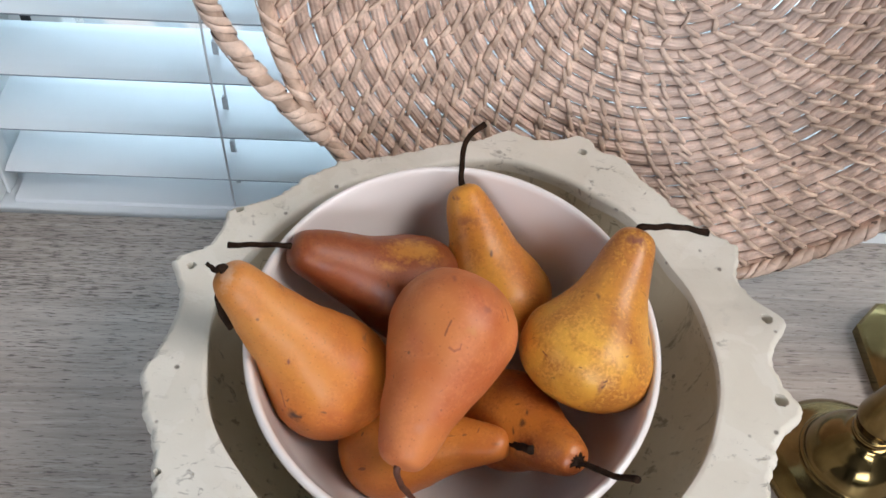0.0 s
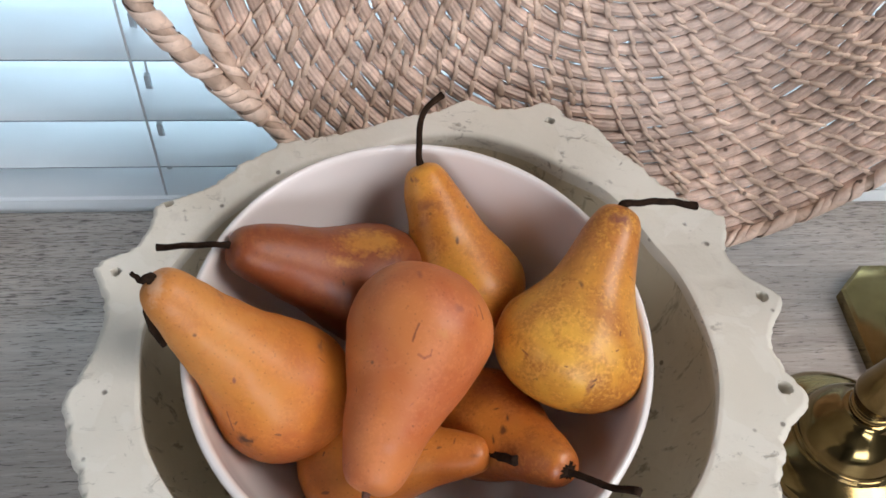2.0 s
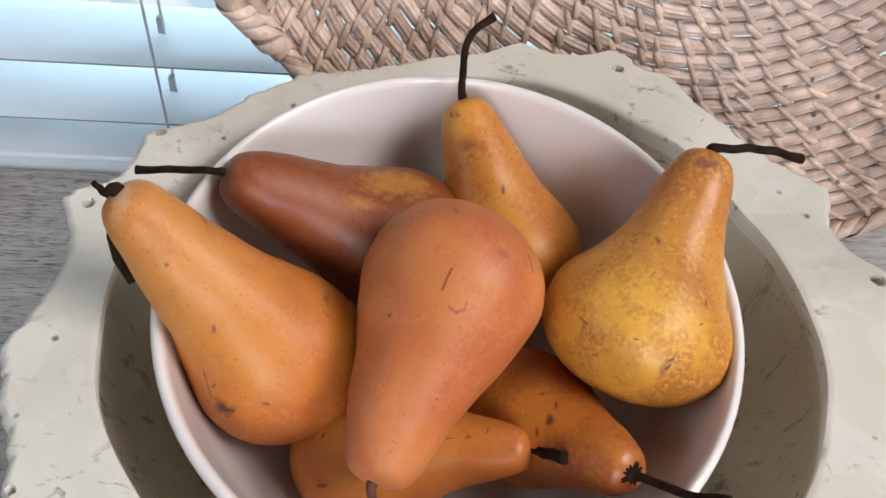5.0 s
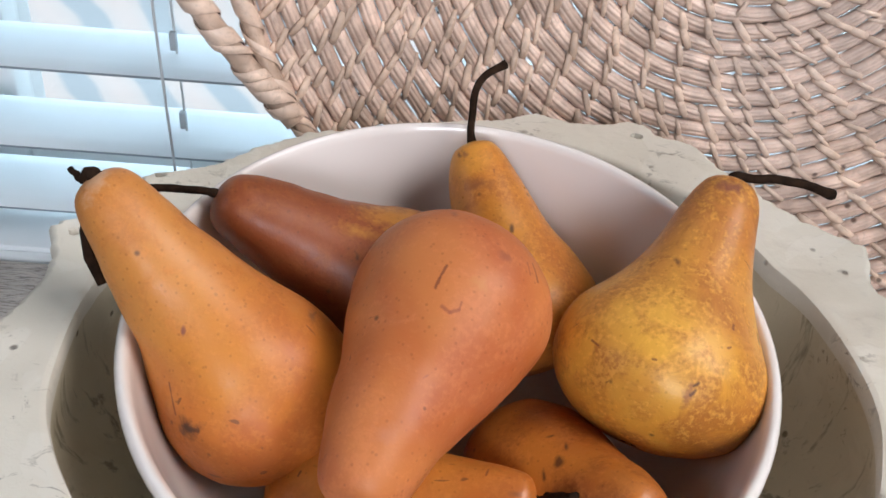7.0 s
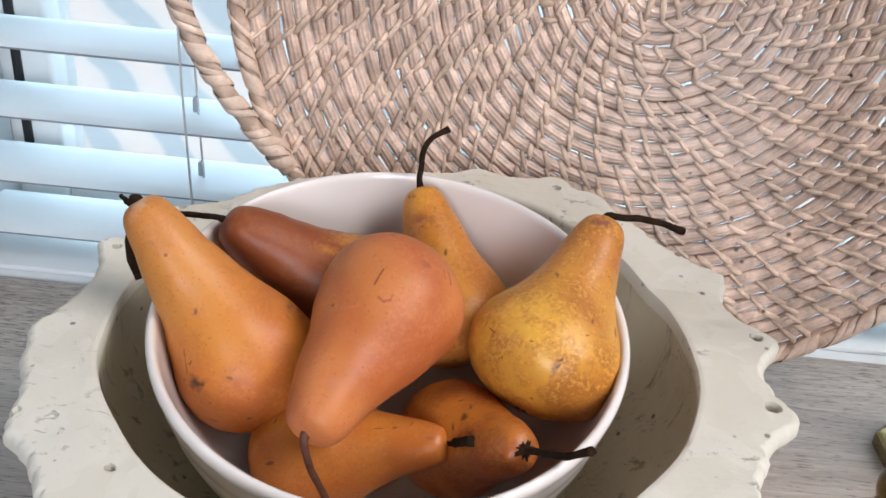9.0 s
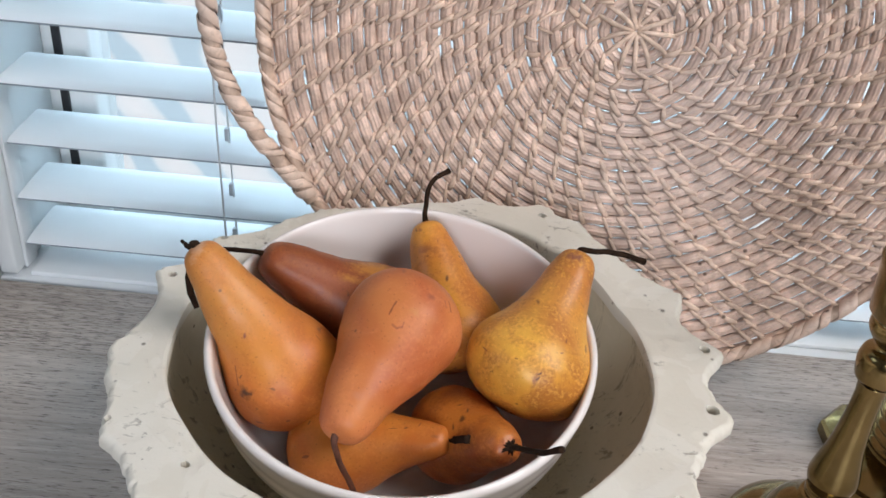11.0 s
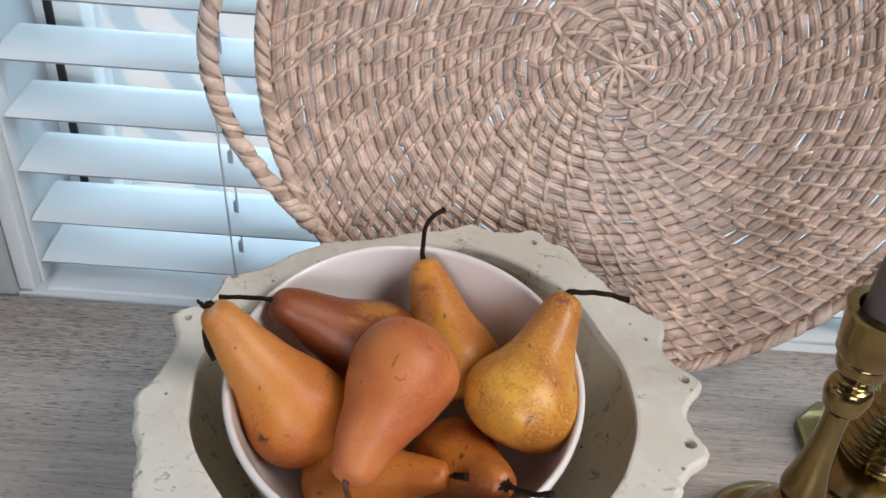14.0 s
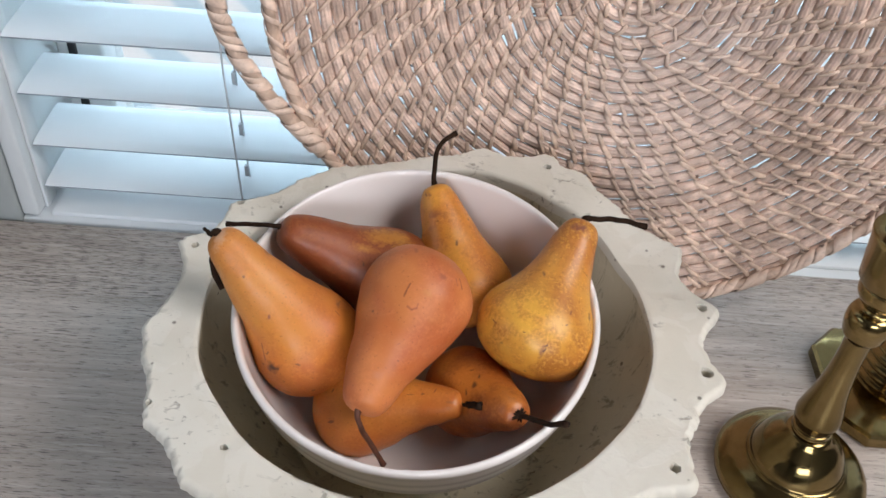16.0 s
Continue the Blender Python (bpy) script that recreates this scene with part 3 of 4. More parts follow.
# ---- pears ----
PEAR = np.array([(0.0, 0.0), (0.008, 0.15), (0.03, 0.27), (0.08, 0.355), (0.17, 0.435), (0.28, 0.525), (0.40, 0.655), (0.52, 0.82), (0.62, 0.94), (0.71, 1.0), (0.80, 0.975), (0.885, 0.83), (0.945, 0.62), (0.98, 0.36), (0.992, 0.18), (0.984, 0.0)])


def pear(tip, bulb, r, skin, stem, neck=1.0, bend=0.0, seed=0, marks=(), stem_r=0.0015, label="", stalk=None, waist=0.0, scars=(), taper=0.0, **look_of):
    tip, bulb = Vector(tip), Vector(bulb)
    axis = (bulb - tip).normalized()
    length = (bulb - tip).length / 0.715
    side = axis.cross(Vector((0, 0, 1)))
    side = side.normalized() if side.length > 0.05 else Vector((1, 0, 0))
    up = side.cross(axis).normalized()
    prof = smooth_profile(PEAR, 5)
    n = 56
    ob = thing("pear", tuple(bulb), label, "pear", "pears in the bowl")

    def fn(i, j):
        a = 2 * math.pi * i / n
        f, rad = prof[j]
        k = max(0.0, 1 - f / 0.6)
        rr = r * max(0.0, rad) * (1 + (neck - 1) * min(1.0, k * 1.6)) * (1 - waist * math.exp(-((f - 0.43) / 0.13) ** 2))
        p = tip + axis * (length * f) + (side * math.cos(a) + up * math.sin(a)) * rr
        p += side * bend * r * k * k
        q = (p - bulb) / r
        lump = 0.042 * noise.noise(q * 1.1 + Vector((seed, 0, 0))) + 0.018 * noise.noise(q * 3.0 + Vector((0, seed, 0)))
        p += (side * math.cos(a) + up * math.sin(a)) * r * lump * min(1.0, rad * 2)
        return tuple(p)

    body_v, body_f = grid(n, len(prof), fn, wrap_u=True)
    cloud = np.array([tuple(v) for v in body_v])
    on_skin = [(tuple(cloud[np.argmin(((cloud - np.array(p)) ** 2).sum(1))]), size, tint) for p, size, tint in marks]
    spots = np.random.default_rng(seed + 40)
    for _ in range(9):
        on_skin.append((tuple(cloud[spots.integers(n * 3, len(cloud))]), spots.uniform(0.0005, 0.0013), (0.16, 0.055, 0.02)))

    def skin_at(p):
        return tuple(cloud[np.argmin(((cloud - np.array(p)) ** 2).sum(1))])

    def laid(p):
        """The point moved along the outward direction to the skin's height there."""
        near = Vector(skin_at(p))
        out = (Vector(p) - bulb).normalized()
        return Vector(p) + out * (near - Vector(p)).dot(out)

    cuts = [(laid(p), laid(q), width, tint) for p, q, width, tint in scars]
    part("body", body_v, body_f, pear_mat("pear_skin", tuple(bulb), *skin, marks=on_skin, scars=cuts, axis=tuple(axis), reach=(bulb - tip).length, **look_of), ob)
    top = tip + side * bend * r
    base = top + axis * 0.0035
    pts = [base, top - axis * 0.0008, *[Vector(p) for p in stem]]
    curve = smooth_profile([tuple(p) for p in pts], 6)
    m = len(curve)
    radii = [stem_r * (1.45 - 0.6 * min(1.0, k / m * 3.0) + (0.30 * max(0.0, k / m - 0.85) / 0.15)) for k in range(m)]
    radii = [q * (1 + taper * (0.6 - k / m)) for k, q in enumerate(radii)]
    part("stem", *tube(curve, radii, 8, lambda i, a: 1 + 0.12 * math.sin(3 * a + i)), stalk or STEM, ob, "dark brown dried stem")
    end = tip + axis * (length * 0.988)
    cv, cf = [], []
    for k in range(5):
        a = 2 * math.pi * k / 5 + seed
        d = side * math.cos(a) + up * math.sin(a)
        v, f = tube([end - axis * 0.002 + d * 0.0006, end + d * 0.0014 - axis * 0.0004, end + d * 0.0024 + axis * 0.0001], [0.0008, 0.0007, 0.0003], 5)
        cf += [tuple(i + len(cv) for i in g) for g in f]
        cv += v
    part("calyx", cv, cf, STEM, ob, "dried dark calyx")
    return ob


GOLD = ((0.68, 0.345, 0.048), (0.52, 0.205, 0.026), (0.34, 0.115, 0.020))
OCHRE = ((0.58, 0.207, 0.028), (0.47, 0.128, 0.020), (0.36, 0.105, 0.021))
AMBER = ((0.59, 0.218, 0.036), (0.49, 0.145, 0.025), (0.34, 0.100, 0.018))
ROSE = ((0.53, 0.175, 0.050), (0.41, 0.100, 0.026), (0.52, 0.175, 0.075))
RED = ((0.235, 0.060, 0.018), (0.180, 0.042, 0.015), (0.36, 0.135, 0.026))
HONEY = ((0.62, 0.265, 0.038), (0.51, 0.165, 0.026), (0.36, 0.110, 0.022))
# amber skin with the pile's shadow on this low pear mixed into it
SHADED_AMBER = ((0.54, 0.185, 0.028), (0.33, 0.085, 0.017), (0.22, 0.056, 0.013))
STREAK, SCAR = (0.30, 0.082, 0.036), (0.17, 0.045, 0.020)
BRUISE, RUST, BALD = (0.075, 0.028, 0.014), (0.27, 0.090, 0.030), (0.62, 0.36, 0.21)
PLUM = (0.20, 0.060, 0.045)
leaner = pear((-0.0912, 0.1832, 0.1615), (-0.0515, 0.1745, 0.1045), 0.0268, OCHRE, [(-0.0942, 0.1838, 0.1598), (-0.0962, 0.1850, 0.1604), (-0.0981, 0.1862, 0.1610)], 1.01, 0.0, 1,
              [((-0.0633, 0.1505, 0.1091), 0.0026, BRUISE), ((-0.0650, 0.1597, 0.1320), 0.0009, PLUM), ((-0.0694, 0.1861, 0.1507), 0.0018, RUST), ((-0.0900, 0.1800, 0.1650), 0.0046, BALD), ((-0.0362, 0.1805, 0.1255), 0.0013, RUST)], 0.0013, "ochre pear leaning on the bowl rim, brown bruise", taper=1.1, rough=0.43, waist=0.05, mottled=0.32, neck_tint=(0.57, 0.240, 0.058),
              scars=[((-0.0356, 0.1829, 0.1244), (-0.0362, 0.1789, 0.1261), 0.0004, RUST), ((-0.0365, 0.1740, 0.1269), (-0.0342, 0.1728, 0.1249), 0.0003, SCAR), ((-0.0692, 0.1564, 0.1188), (-0.0668, 0.1536, 0.1109), 0.0003, SCAR), ((-0.0645, 0.1599, 0.1324), (-0.0666, 0.1591, 0.1306), 0.0004, PLUM), ((-0.0633, 0.1511, 0.1091), (-0.0600, 0.1505, 0.1095), 0.0007, BRUISE)])
part("withered_leaf", *tube([(-0.0940, 0.1835, 0.1520), (-0.0949, 0.1815, 0.1455), (-0.0934, 0.1785, 0.1395), (-0.0898, 0.1752, 0.1336)], [0.0010, 0.0014, 0.0016, 0.0012], 8), STEM, leaner, "dry blackened leaf stalk")
pear((-0.0195, 0.1277, 0.1119), (0.0004, 0.1838, 0.1288), 0.0272, ROSE, [(-0.0178, 0.1262, 0.1010), (-0.0128, 0.1285, 0.0850), (-0.0083, 0.1307, 0.0690)], 1.14, 0.0, 2,
     [((0.0060, 0.1679, 0.1500), 0.0022, (0.52, 0.20, 0.055)), ((0.0134, 0.1763, 0.1515), 0.0014, STREAK), ((-0.0122, 0.1360, 0.1275), 0.0022, (0.52, 0.19, 0.085)), ((-0.0016, 0.1902, 0.1550), 0.0016, STREAK)], 0.0015, "orange-brown pear lying on top of the pile", rough=0.44, mottled=0.30, grain=60.0, stalk=FRESH_STEM,
     scars=[((-0.0014, 0.1706, 0.1521), (-0.0028, 0.1681, 0.1502), 0.00032, SCAR), ((-0.0028, 0.1681, 0.1502), (-0.0037, 0.1658, 0.1487), 0.00035, SCAR), ((-0.0017, 0.1618, 0.1461), (0.0003, 0.1610, 0.1454), 0.00045, STREAK), ((0.0003, 0.1610, 0.1454), (0.0024, 0.1619, 0.1457), 0.00045, STREAK), ((0.0024, 0.1619, 0.1457), (0.0029, 0.1635, 0.1468), 0.0003, STREAK), ((-0.0048, 0.1482, 0.1349), (-0.0029, 0.1498, 0.1354), 0.0003, PLUM), ((-0.0037, 0.1440, 0.1310), (-0.0037, 0.1432, 0.1304), 0.0003, SCAR), ((0.0206, 0.1817, 0.1468), (0.0220, 0.1780, 0.1444), 0.0004, SCAR), ((0.0185, 0.1800, 0.1480), (0.0194, 0.1775, 0.1465), 0.0003, STREAK), ((-0.0229, 0.1580, 0.1322), (-0.0227, 0.1566, 0.1318), 0.0003, SCAR)])
pear((0.0800, 0.2240, 0.1535), (0.0602, 0.1850, 0.1134), 0.0298, GOLD, [(0.0850, 0.2252, 0.1536), (0.0930, 0.2264, 0.1534), (0.1020, 0.2272, 0.1520), (0.1112, 0.2278, 0.1490)], 0.86, 0.0, 3,
     [((0.0626, 0.1598, 0.1285), 0.0013, RUST), ((0.0760, 0.2150, 0.1560), 0.0022, PLUM), ((0.0594, 0.1585, 0.1260), 0.0018, RUST)], 0.0016, "golden russet pear with mottled skin", mottled=0.80, grain=75.0, rough=0.35, neck_tint=(0.50, 0.185, 0.045), waist=0.03,
     scars=[((0.0616, 0.1591, 0.1274), (0.0626, 0.1596, 0.1285), 0.0005, BRUISE), ((0.0632, 0.1608, 0.1299), (0.0620, 0.1602, 0.1292), 0.0004, BRUISE), ((0.0392, 0.1716, 0.1304), (0.0378, 0.1737, 0.1302), 0.0003, SCAR), ((0.0713, 0.1698, 0.1346), (0.0722, 0.1704, 0.1344), 0.0003, SCAR), ((0.0524, 0.1640, 0.1335), (0.0516, 0.1643, 0.1334), 0.0003, SCAR), ((0.0735, 0.1755, 0.1366), (0.0738, 0.1766, 0.1370), 0.0004, SCAR)])
pear((0.0036, 0.2590, 0.1405), (0.0232, 0.2275, 0.0975), 0.0262, HONEY, [(0.0030, 0.2632, 0.1480), (0.0045, 0.2725, 0.1560), (0.0128, 0.2804, 0.1598)], 0.98, 0.0, 4,
     [((0.0189, 0.2283, 0.1269), 0.0011, BRUISE), ((0.0064, 0.2406, 0.1343), 0.0024, RUST), ((0.0022, 0.2496, 0.1404), 0.0012, RUST)], 0.0015, "ochre pear standing against the bowl wall", mottled=0.6, waist=0.03,
     scars=[((0.0111, 0.2454, 0.1383), (0.0116, 0.2429, 0.1367), 0.0003, SCAR)])
pear((-0.0712, 0.2180, 0.1374), (-0.0178, 0.2250, 0.1038), 0.0258, RED, [(-0.0775, 0.2176, 0.1384), (-0.0880, 0.2170, 0.1384), (-0.0977, 0.2168, 0.1375)], 1.10, 0.0, 5,
     [((-0.0150, 0.2280, 0.1290), 0.0058, (0.50, 0.22, 0.035)), ((-0.0225, 0.2235, 0.1290), 0.0042, (0.47, 0.19, 0.032)), ((-0.0280, 0.2150, 0.1300), 0.0030, (0.46, 0.19, 0.035))], 0.0014, "dark reddish brown pear with a long stem", rough=0.40, mottled=0.30, waist=0.07,
     scars=[((-0.0283, 0.2095, 0.1265), (-0.0278, 0.2080, 0.1255), 0.0005, BRUISE), ((-0.0520, 0.2140, 0.1387), (-0.0508, 0.2130, 0.1387), 0.0004, SCAR)])
pear((0.0277, 0.1498, 0.0956), (-0.0235, 0.1600, 0.0745), 0.0245, AMBER, [(0.0310, 0.1460, 0.1004), (0.0350, 0.1422, 0.1050)], 0.90, 0.0, 6, [((0.0205, 0.1475, 0.0995), 0.0008, RUST)], 0.0020, "amber pear lying low in the bowl", mottled=0.25,
     scars=[((-0.0354, 0.1514, 0.0947), (-0.0350, 0.1522, 0.0955), 0.0003, BRUISE), ((0.0145, 0.1542, 0.1000), (0.0131, 0.1523, 0.0999), 0.0003, SCAR)])
frayed = pear((0.0526, 0.1350, 0.1100), (0.0305, 0.1720, 0.0785), 0.0228, SHADED_AMBER, [(0.0575, 0.1305, 0.1140), (0.0640, 0.1245, 0.1190), (0.0711, 0.1187, 0.1276)], 1.06, 0.0, 7, [((0.0305, 0.1559, 0.1048), 0.0015, BRUISE), ((0.0307, 0.1654, 0.1047), 0.0008, BRUISE), ((0.0331, 0.1607, 0.1059), 0.0008, BRUISE), ((0.0273, 0.1532, 0.1017), 0.0008, BRUISE)], 0.0015, "amber pear low in the bowl, skin darkened for shade")
F_TIP = Vector((0.0526, 0.1350, 0.1100))
F_AXIS = (Vector((0.0305, 0.1720, 0.0785)) - F_TIP).normalized()
F_SIDE = F_AXIS.cross(Vector((0, 0, 1))).normalized()
F_UP = F_SIDE.cross(F_AXIS)
fv, ff = [], []
for k in range(17):
    a = 2 * math.pi * k / 17 + rng.uniform(-0.2, 0.2)
    d = F_SIDE * math.cos(a) + F_UP * math.sin(a)
    reach = rng.uniform(0.6, 1.3)
    v, f = tube([F_TIP - F_AXIS * 0.0006 + d * 0.0008, F_TIP + F_AXIS * 0.0002 + d * 0.0020 * reach, F_TIP + F_AXIS * 0.0006 + d * 0.0032 * reach], [0.0011, 0.0006, 0.0002], 5)
    ff += [tuple(i + len(fv) for i in g) for g in f]
    fv += v
part("frayed_collar", fv, ff, STEM, frayed, "frayed dry collar round the stem")

# ---- brass candlesticks ----
CX, CY = 0.2195, 0.1957
stick = thing("candlestick", (CX, CY, 0.0008), "turned brass candlestick with a round stepped base", "candlestick", "brass candlesticks")
stick.rotation_euler = (0, radians(0.4), 0)
base = smooth_profile([(0.0, 0.0015), (0.038, 0.001), (0.0415, 0.002), (0.0428, 0.005), (0.0415, 0.009), (0.036, 0.0135), (0.0285, 0.0165), (0.0275, 0.018), (0.0262, 0.0190), (0.0252, 0.0225), (0.021, 0.031), (0.0140, 0.0385), (0.0105, 0.0425), (0.0, 0.043)], 5)
part("base", *lathe(base, (CX, CY, 0), 72), BRASS, stick, sharp=40)
stem_p = smooth_profile([(0.84 * r, z) for r, z in [(0.0, 0.0430), (0.0115, 0.0432), (0.0125, 0.045), (0.0125, 0.0465), (0.0115, 0.0475), (0.0136, 0.051), (0.0147, 0.0560), (0.0136, 0.062), (0.0104, 0.076), (0.0084, 0.093), (0.0078, 0.108), (0.0086, 0.1165), (0.0094, 0.118), (0.0, 0.1185)]], 6)
part("shaft", *lathe(stem_p, (CX, CY, 0), 48), BRASS, stick, sharp=40)
knop = smooth_profile([(0.84 * r, z) for r, z in [(0.0, 0.1185), (0.0105, 0.1188), (0.0130, 0.124), (0.0138, 0.130), (0.0122, 0.1350), (0.0080, 0.1372), (0.0078, 0.1395), (0.0105, 0.1415), (0.0140, 0.146), (0.0147, 0.150), (0.0130, 0.1540), (0.0, 0.1545)]], 6)
part("knop", *lathe(knop, (CX, CY, 0), 56), BRASS, stick, sharp=40)
cup = [(0.0, 0.1545), (0.0138, 0.1546), (0.0148, 0.156), (0.0158, 0.166), (0.0172, 0.1790), (0.0180, 0.1823), (0.0179, 0.1831), (0.0173, 0.1835), (0.0128, 0.1831), (0.0121, 0.1820), (0.0118, 0.168), (0.0, 0.168)]
part("socket", *lathe(cup, (CX, CY, 0), 56), BRASS, stick, sharp=30)
candle = part("candle", *lathe(smooth_profile([(0.0, 0.1681), (0.0100, 0.1681), (0.0105, 0.171), (0.0102, 0.23), (0.0094, 0.31), (0.0080, 0.38), (0.004, 0.386), (0.0, 0.387)], 4), (0, 0, 0), 32), CANDLE, None, sharp=40)
candle.location = (CX, CY, 0.0008)
candle.rotation_euler = (0, radians(0.4), 0)
tagged(candle, "taupe grey taper candle in the brass socket", "candle")

# candlestick with an eight-sided base and a ribbed beehive stem
OX, OY = 0.2990, 0.2640
hive = thing("candlestick", (OX, OY, 0.0), "brass candlestick with a ribbed beehive stem on an octagonal base", "candlestick", "brass candlesticks")


def octagon(half, cut, z):
    h, c = half, cut
    return [(OX + x, OY + y, z) for x, y in ((h, -h + c), (h, h - c), (h - c, h), (-h + c, h), (-h, h - c), (-h, -h + c), (-h + c, -h), (h - c, -h))]


levels = [octagon(0.0440, 0.0170, 0.0), octagon(0.0450, 0.0172, 0.0012), octagon(0.0450, 0.0172, 0.0085), octagon(0.0435, 0.0168, 0.0105), octagon(0.030, 0.0120, 0.0150)]
ov = [v for lv in levels for v in lv]
of = [(8 * k + i, 8 * k + (i + 1) % 8, 8 * k + 8 + (i + 1) % 8, 8 * k + 8 + i) for k in range(4) for i in range(8)] + [tuple(range(8))[::-1], tuple(range(32, 40))]
part("base", ov, of, BRASS, hive, smooth=True, sharp=25)
ribs = [(0.0, 0.0150), (0.0275, 0.0150), (0.0280, 0.018)]
for k in range(9):
    z0 = 0.019 + k * 0.0062
    rr = 0.0275 * math.cos(k / 9 * 1.15)
    for q in range(7):
        a = math.pi * q / 6
        ribs.append((rr - 0.0010 + 0.0022 * math.sin(a), z0 + 0.0058 * q / 6))
ribs += [(0.009, 0.078), (0.0, 0.0785)]
part("beehive", *lathe(ribs, (OX, OY, 0), 64), BRASS, hive, "ribbed brass beehive")
part("shaft", *lathe(smooth_profile([(0.0, 0.078), (0.010, 0.078), (0.0085, 0.085), (0.007, 0.10), (0.0075, 0.125), (0.012, 0.132), (0.0, 0.134)], 5), (OX, OY, 0), 40), BRASS, hive, sharp=40)
part("socket", *lathe([(0.0, 0.134), (0.0125, 0.134), (0.0135, 0.16), (0.015, 0.163), (0.011, 0.1632), (0.0108, 0.145), (0.0, 0.145)], (OX, OY, 0), 40), BRASS, hive, sharp=30)

# ---- woven rattan tray ----
TC, TY, TB, TK, TR = (0.1077, 0.2180), 0.3580, 0.070, 0.80, 0.2095
tray = thing("rattan_tray", (TC[0], TY - 0.06, 0.0), "round coiled rattan tray with a loop handle, leaning on the blind", "tray")


def tray_at(r, a, lift=0.0):
    """A point of the tray: radius, angle, and height over its face towards the room."""
    dx, dz = r * math.cos(a), r * math.sin(a)
    y = TY + TB * dz - TK * r * r
    nrm = Vector((-2 * TK * dx, -1.0, TB - 2 * TK * dz)).normalized()
    return Vector((TC[0] + dx, y, TC[1] + dz)) + nrm * lift


CP = 0.0068
R0 = 0.0040
RINGS = 30
SLANT, STEEP = math.tan(radians(23)), math.tan(radians(40))


def stitch_rows():
    """Angles of the stitches, ring by ring: each starts where one of the ring inside ends, and more join as the rings grow."""
    rows, now = [], [2 * math.pi * c / 13 for c in range(13)]
    for k in range(3, RINGS):
        rk = R0 + CP * k
        now = sorted((a + CP * SLANT / rk + rng.normal(0, 0.0013) / rk) % (2 * math.pi) for a in now)
        while 2 * math.pi * rk / len(now) > 0.0120:
            gaps = [(now[(i + 1) % len(now)] - a) % (2 * math.pi) for i, a in enumerate(now)]
            i = max(range(len(now)), key=lambda q: gaps[q])
            now.insert(i + 1, now[i] + gaps[i] * 0.5)
        now = sorted(a % (2 * math.pi) for a in now)
        rows.append(list(now))
    return rows


STITCH_ROWS = [[2 * math.pi * c / 13 for c in range(13)]] * 3 + stitch_rows()
for k in range(RINGS):
    rk = R0 + CP * k
    nseg = max(40, int(2 * math.pi * rk / 0.0014))
    width = CP * 0.975
    marks_at = np.array(STITCH_ROWS[k])
    swell = rng.uniform(0.75, 1.15, len(marks_at))
    skew = rng.normal(0.0, 1.0, len(marks_at))
    slit = np.where(rng.random(len(marks_at)) < (0.22 if k < 9 else 0.07), rng.uniform(0.06, 0.16, len(marks_at)), 0.0)
    count = 3

    def ring_pt(i, j):
        a = (2 * math.pi * i / nseg) % (2 * math.pi)
        q = int(np.searchsorted(marks_at, a)) - 1
        lo = marks_at[q] - (2 * math.pi if q < 0 else 0.0)
        hi = marks_at[(q + 1) % len(marks_at)] + (2 * math.pi if q + 1 == len(marks_at) else 0.0)
        f = (a - lo) / max(1e-6, hi - lo)
        bow = math.sin(math.pi * f)
        puff = bow ** 0.6 * swell[q] if k > 2 else 0.7
        wob = 0.0005 * noise.noise((math.cos(a) * 7, math.sin(a) * 7, k * 3.1)) + (0.0005 * (f - 0.5) * skew[q] if k > 2 else 0.0)
        s = j / 20.0 if j <= 20 else (24 - j) / 4.0
        rr = rk + width * (s - 0.5 - s * slit[q] * bow ** 0.5) + wob
        if j > 20:
            return tuple(tray_at(max(0.0006, rr), a, -0.0055))
        arch = math.sin(math.pi * s) ** 0.55
        strand = abs(math.sin(math.pi * count * (s + 0.03 * noise.noise((math.cos(a) * rk * 90, math.sin(a) * rk * 90, k + 3 * s))))) ** 0.42
        hh = -0.0024 + 0.0030 * arch * (0.62 + 0.40 * puff) + 0.0011 * (strand - 0.75) * arch
        return tuple(tray_at(max(0.0006, rr), a, hh))

    part("coil", *grid(nseg, 24, ring_pt, True, True), COIL, tray)

# stitches: flat strips bent over one coil each, end to end in long slow spirals
SEG = 6


def strip_points(r0, r1, a0, a1, w, high):
    out = []
    t = (tray_at(max(r1, 0.001), a1) - tray_at(max(r0, 0.001), a0)).normalized()
    for q in range(SEG + 1):
        f = q / SEG
        r, a = max(r0 + (r1 - r0) * f, 0.0004), a0 + (a1 - a0) * f
        p = tray_at(r, a, high * math.sin(math.pi * f) ** 0.55 - 0.0006)
        nrm = (tray_at(r, a, 1.0) - tray_at(r, a)).normalized()
        s = t.cross(nrm).normalized() * (w / 2 * (0.72 + 0.28 * math.sin(math.pi * f)))
        out += [p - s - nrm * 0.0009, p - s * 0.72 + nrm * 0.0001, p + s * 0.72 + nrm * 0.0001, p + s - nrm * 0.0009]
    faces = [(q * 4 + e, q * 4 + e + 1, q * 4 + 5 + e, q * 4 + 4 + e) for q in range(SEG) for e in range(3)]
    faces += [(q * 4 + 3, q * 4, q * 4 + 4, q * 4 + 7) for q in range(SEG)] + [(0, 3, 2, 1), (SEG * 4, SEG * 4 + 1, SEG * 4 + 2, SEG * 4 + 3)]
    return out, faces


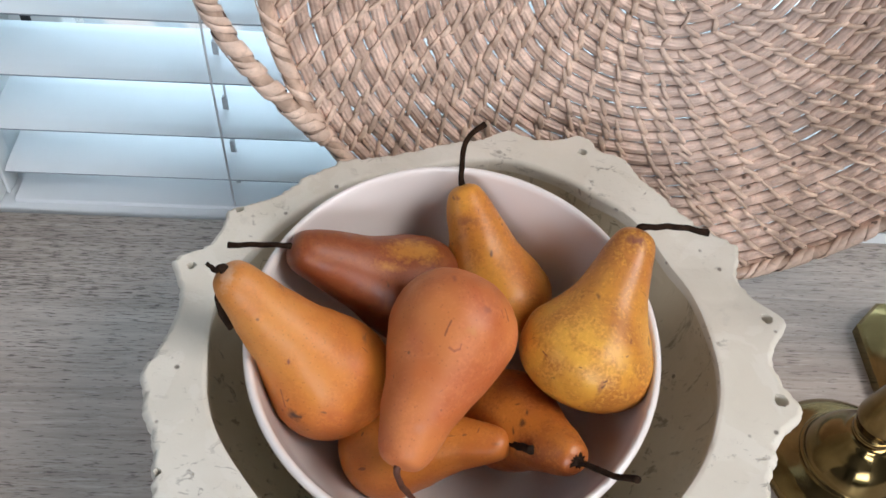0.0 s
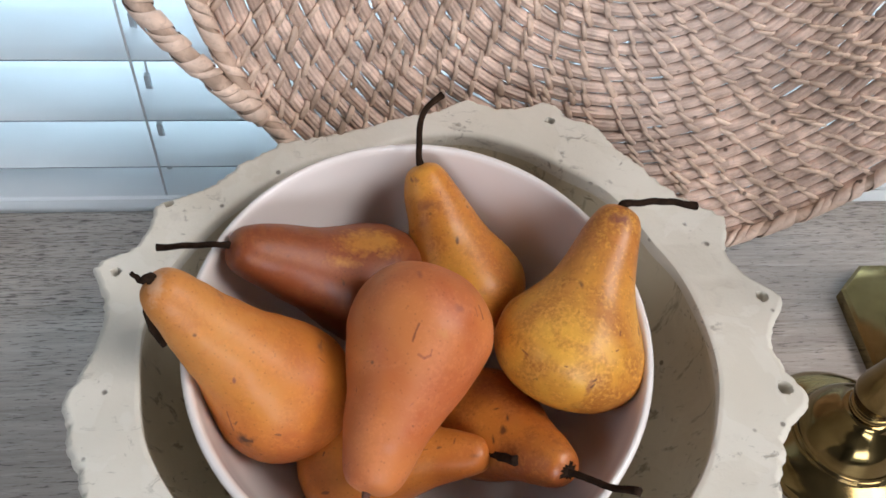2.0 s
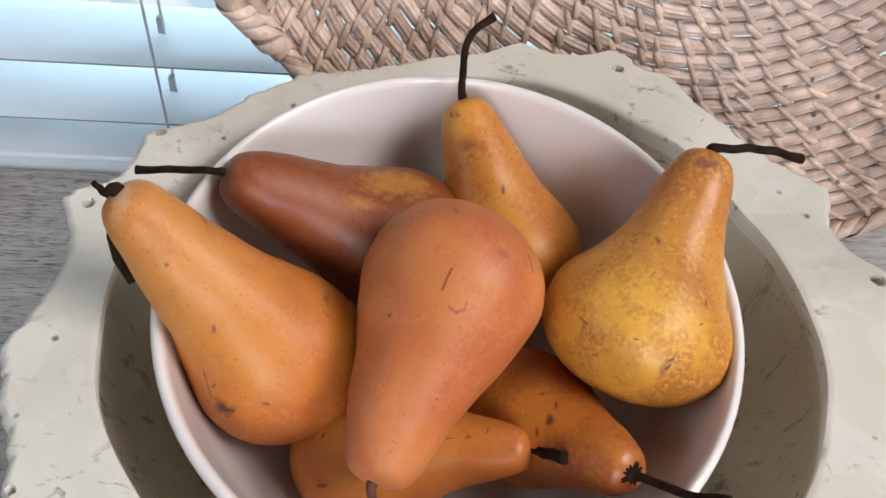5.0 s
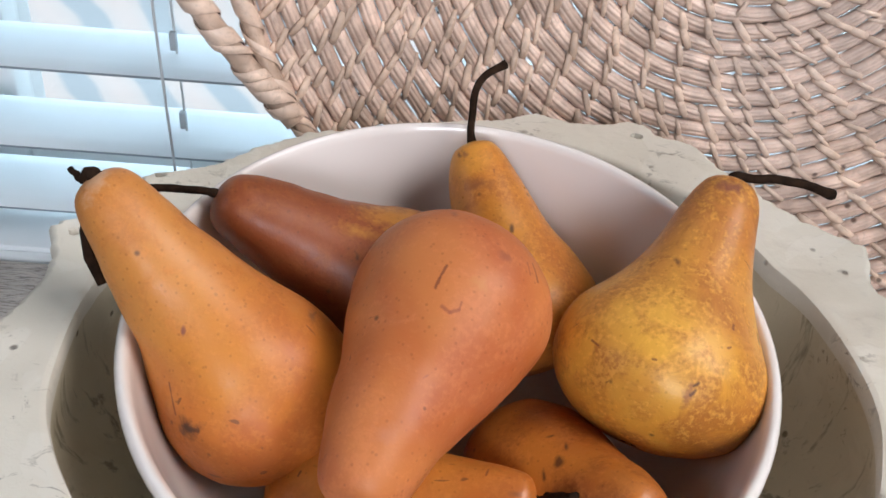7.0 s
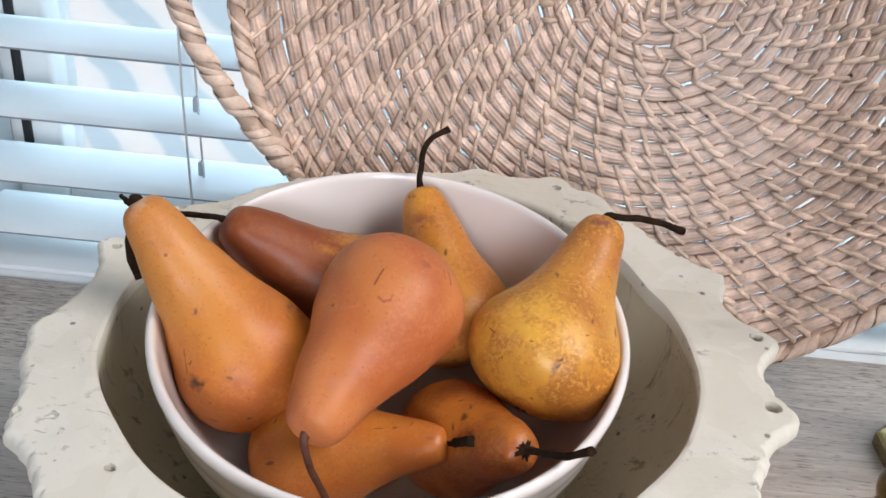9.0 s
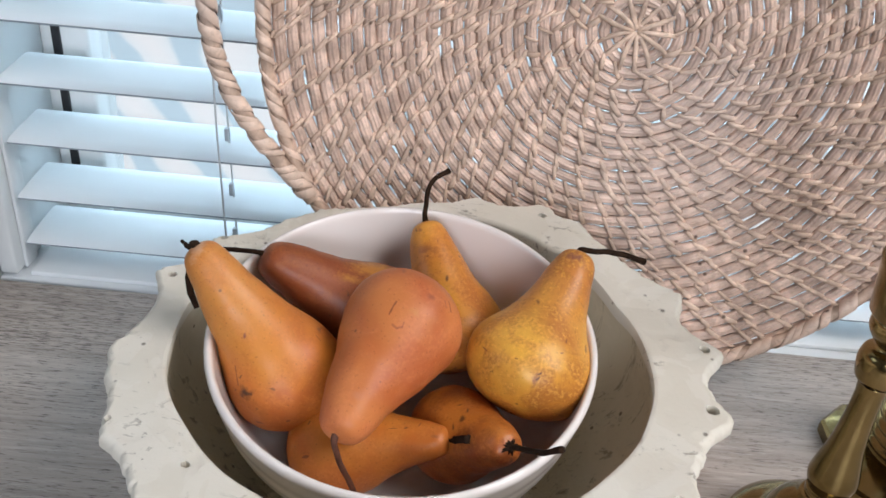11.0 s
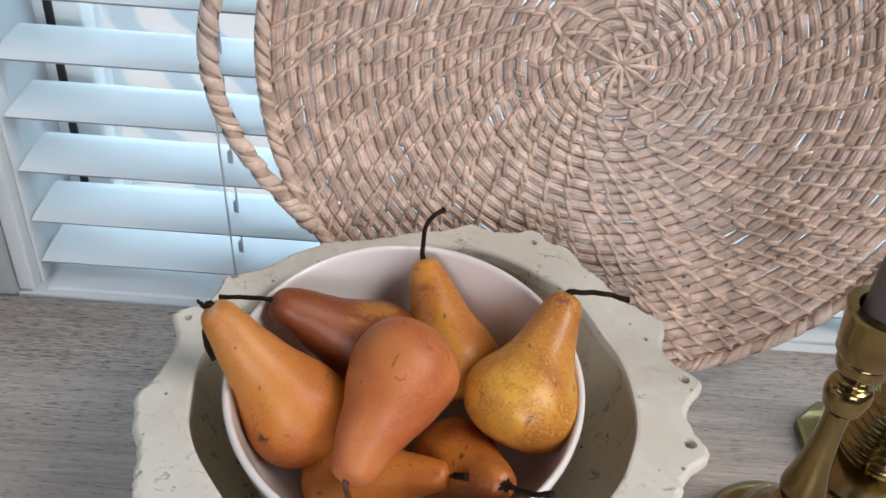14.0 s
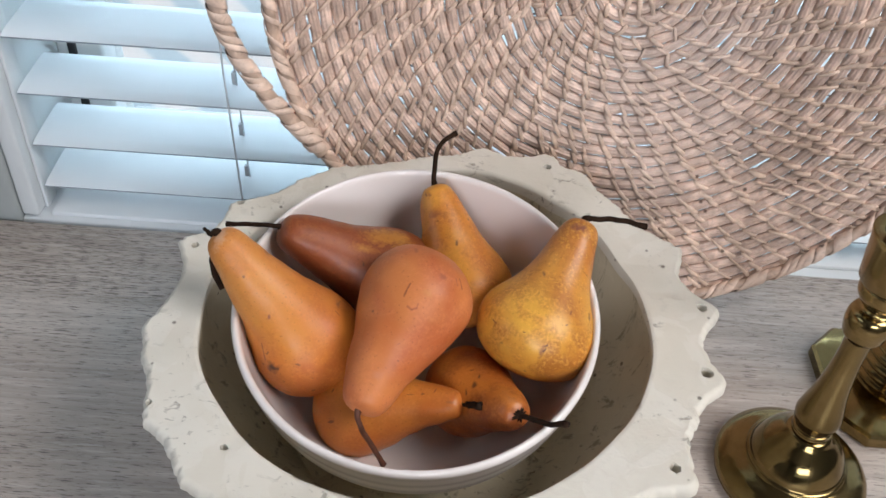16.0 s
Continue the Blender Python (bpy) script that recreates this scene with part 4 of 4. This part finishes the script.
jv, jf, singles = [], [], 0
for k in range(RINGS):
    rk = R0 + CP * k
    if k in (1, 2):
        continue
    for a in STITCH_ROWS[k]:
        if k == 0:
            # long spokes from the centre
            lo, hi, da, w = 0.0, CP * rng.uniform(2.9, 4.2), rng.normal(0.0, 0.07), 0.0032
        else:
            ext = CP * rng.uniform(0.52, 0.68)
            sign = -0.6 if k < 9 and rng.random() < 0.2 else 1.0
            shift = rng.normal(0.0, 0.0007)
            lo, hi, w = rk - ext + shift, rk + ext + shift, 0.0031 * rng.uniform(0.65, 1.25)
            da = sign * ext * STEEP * rng.uniform(0.6, 1.35) / rk
        pts, fs = strip_points(lo, hi, a - da, a + da, w, 0.0017 * rng.uniform(0.7, 1.4))
        near = singles < 300 and 0.110 < rk and -1.95 < (a if a < math.pi else a - 2 * math.pi) < -1.0
        if near:
            part("stitch", pts, fs, STITCH, tray)
            singles += 1
        else:
            jf += [tuple(i + len(jv) for i in g) for g in fs]
            jv += [tuple(p) for p in pts]
tagged(part("stitches", jv, jf, STITCHES, tray), "pale split rattan stitches", kind="stuff")


def wound_rod(points, radius, wraps, name, parent, label):
    """A rattan rod wound with flat strips, each a real turn round the rod."""
    n = len(points)
    rod = part(name, *tube(points, [radius] * n, 12, lambda i, a: 0.92 + 0.06 * noise.noise((i * 0.2, math.cos(a), math.sin(a)))), CORE, parent, label)
    wv, wf = [], []
    length = sum((points[i + 1] - points[i]).length for i in range(n - 1))
    for k in range(wraps):
        f0, span = (k + rng.uniform(-0.45, 0.45)) / wraps, rng.uniform(2.4, 4.8) / wraps
        ph, w = 1.57 + rng.uniform(-0.3, 0.3), length / wraps * rng.uniform(0.45, 1.05)
        over = rng.uniform(0.0, 0.07)
        turns, q = 18, len(wv)
        for m in range(turns + 1):
            g = m / turns
            u = min(max(f0 + span * g, 0.0), 0.9999) * (n - 1)
            i = int(u)
            p = points[i].lerp(points[i + 1], u - i)
            d = (points[min(i + 2, n - 1)] - points[max(i - 1, 0)]).normalized()
            s1 = d.cross(Vector((0, 1, 0))).normalized()
            s2 = s1.cross(d)
            a = ph + 2 * math.pi * g * 1.15
            o = s1 * math.cos(a) + s2 * math.sin(a)
            lift = radius * (1.02 + 0.10 * math.sin(math.pi * g) ** 0.5 + over)
            for c, h in ((-0.5, -0.06), (-0.40, 0.03), (0.40, 0.03), (0.5, -0.06)):
                wv.append(tuple(p + o * (lift + h * radius) + d * (c * w)))
        wf += [(q + m * 4 + c, q + m * 4 + c + 1, q + m * 4 + 5 + c, q + m * 4 + 4 + c) for m in range(turns) for c in range(3)]
    tagged(part("winding", wv, wf, WRAP, rod, "pale flat rattan winding"), kind="stuff")
    return rod


rim_n = 520
wound_rod([tray_at(TR - 0.0070, 2 * math.pi * i / rim_n, 0.0016) for i in range(rim_n + 1)], 0.0037, 170, "rim", tray, "wound rattan rim")
hp = []
for i in range(121):
    a = radians(211 - 68 * i / 120)
    off = (math.degrees(a) - 177) * 90 / 36
    r = TR - 0.0065 + 0.027 * max(0.0, math.cos(radians(off))) ** 1.6
    hp.append(tray_at(r, a, 0.003))
wound_rod(hp, 0.0048, 38, "handle", tray, "wound rattan loop handle")
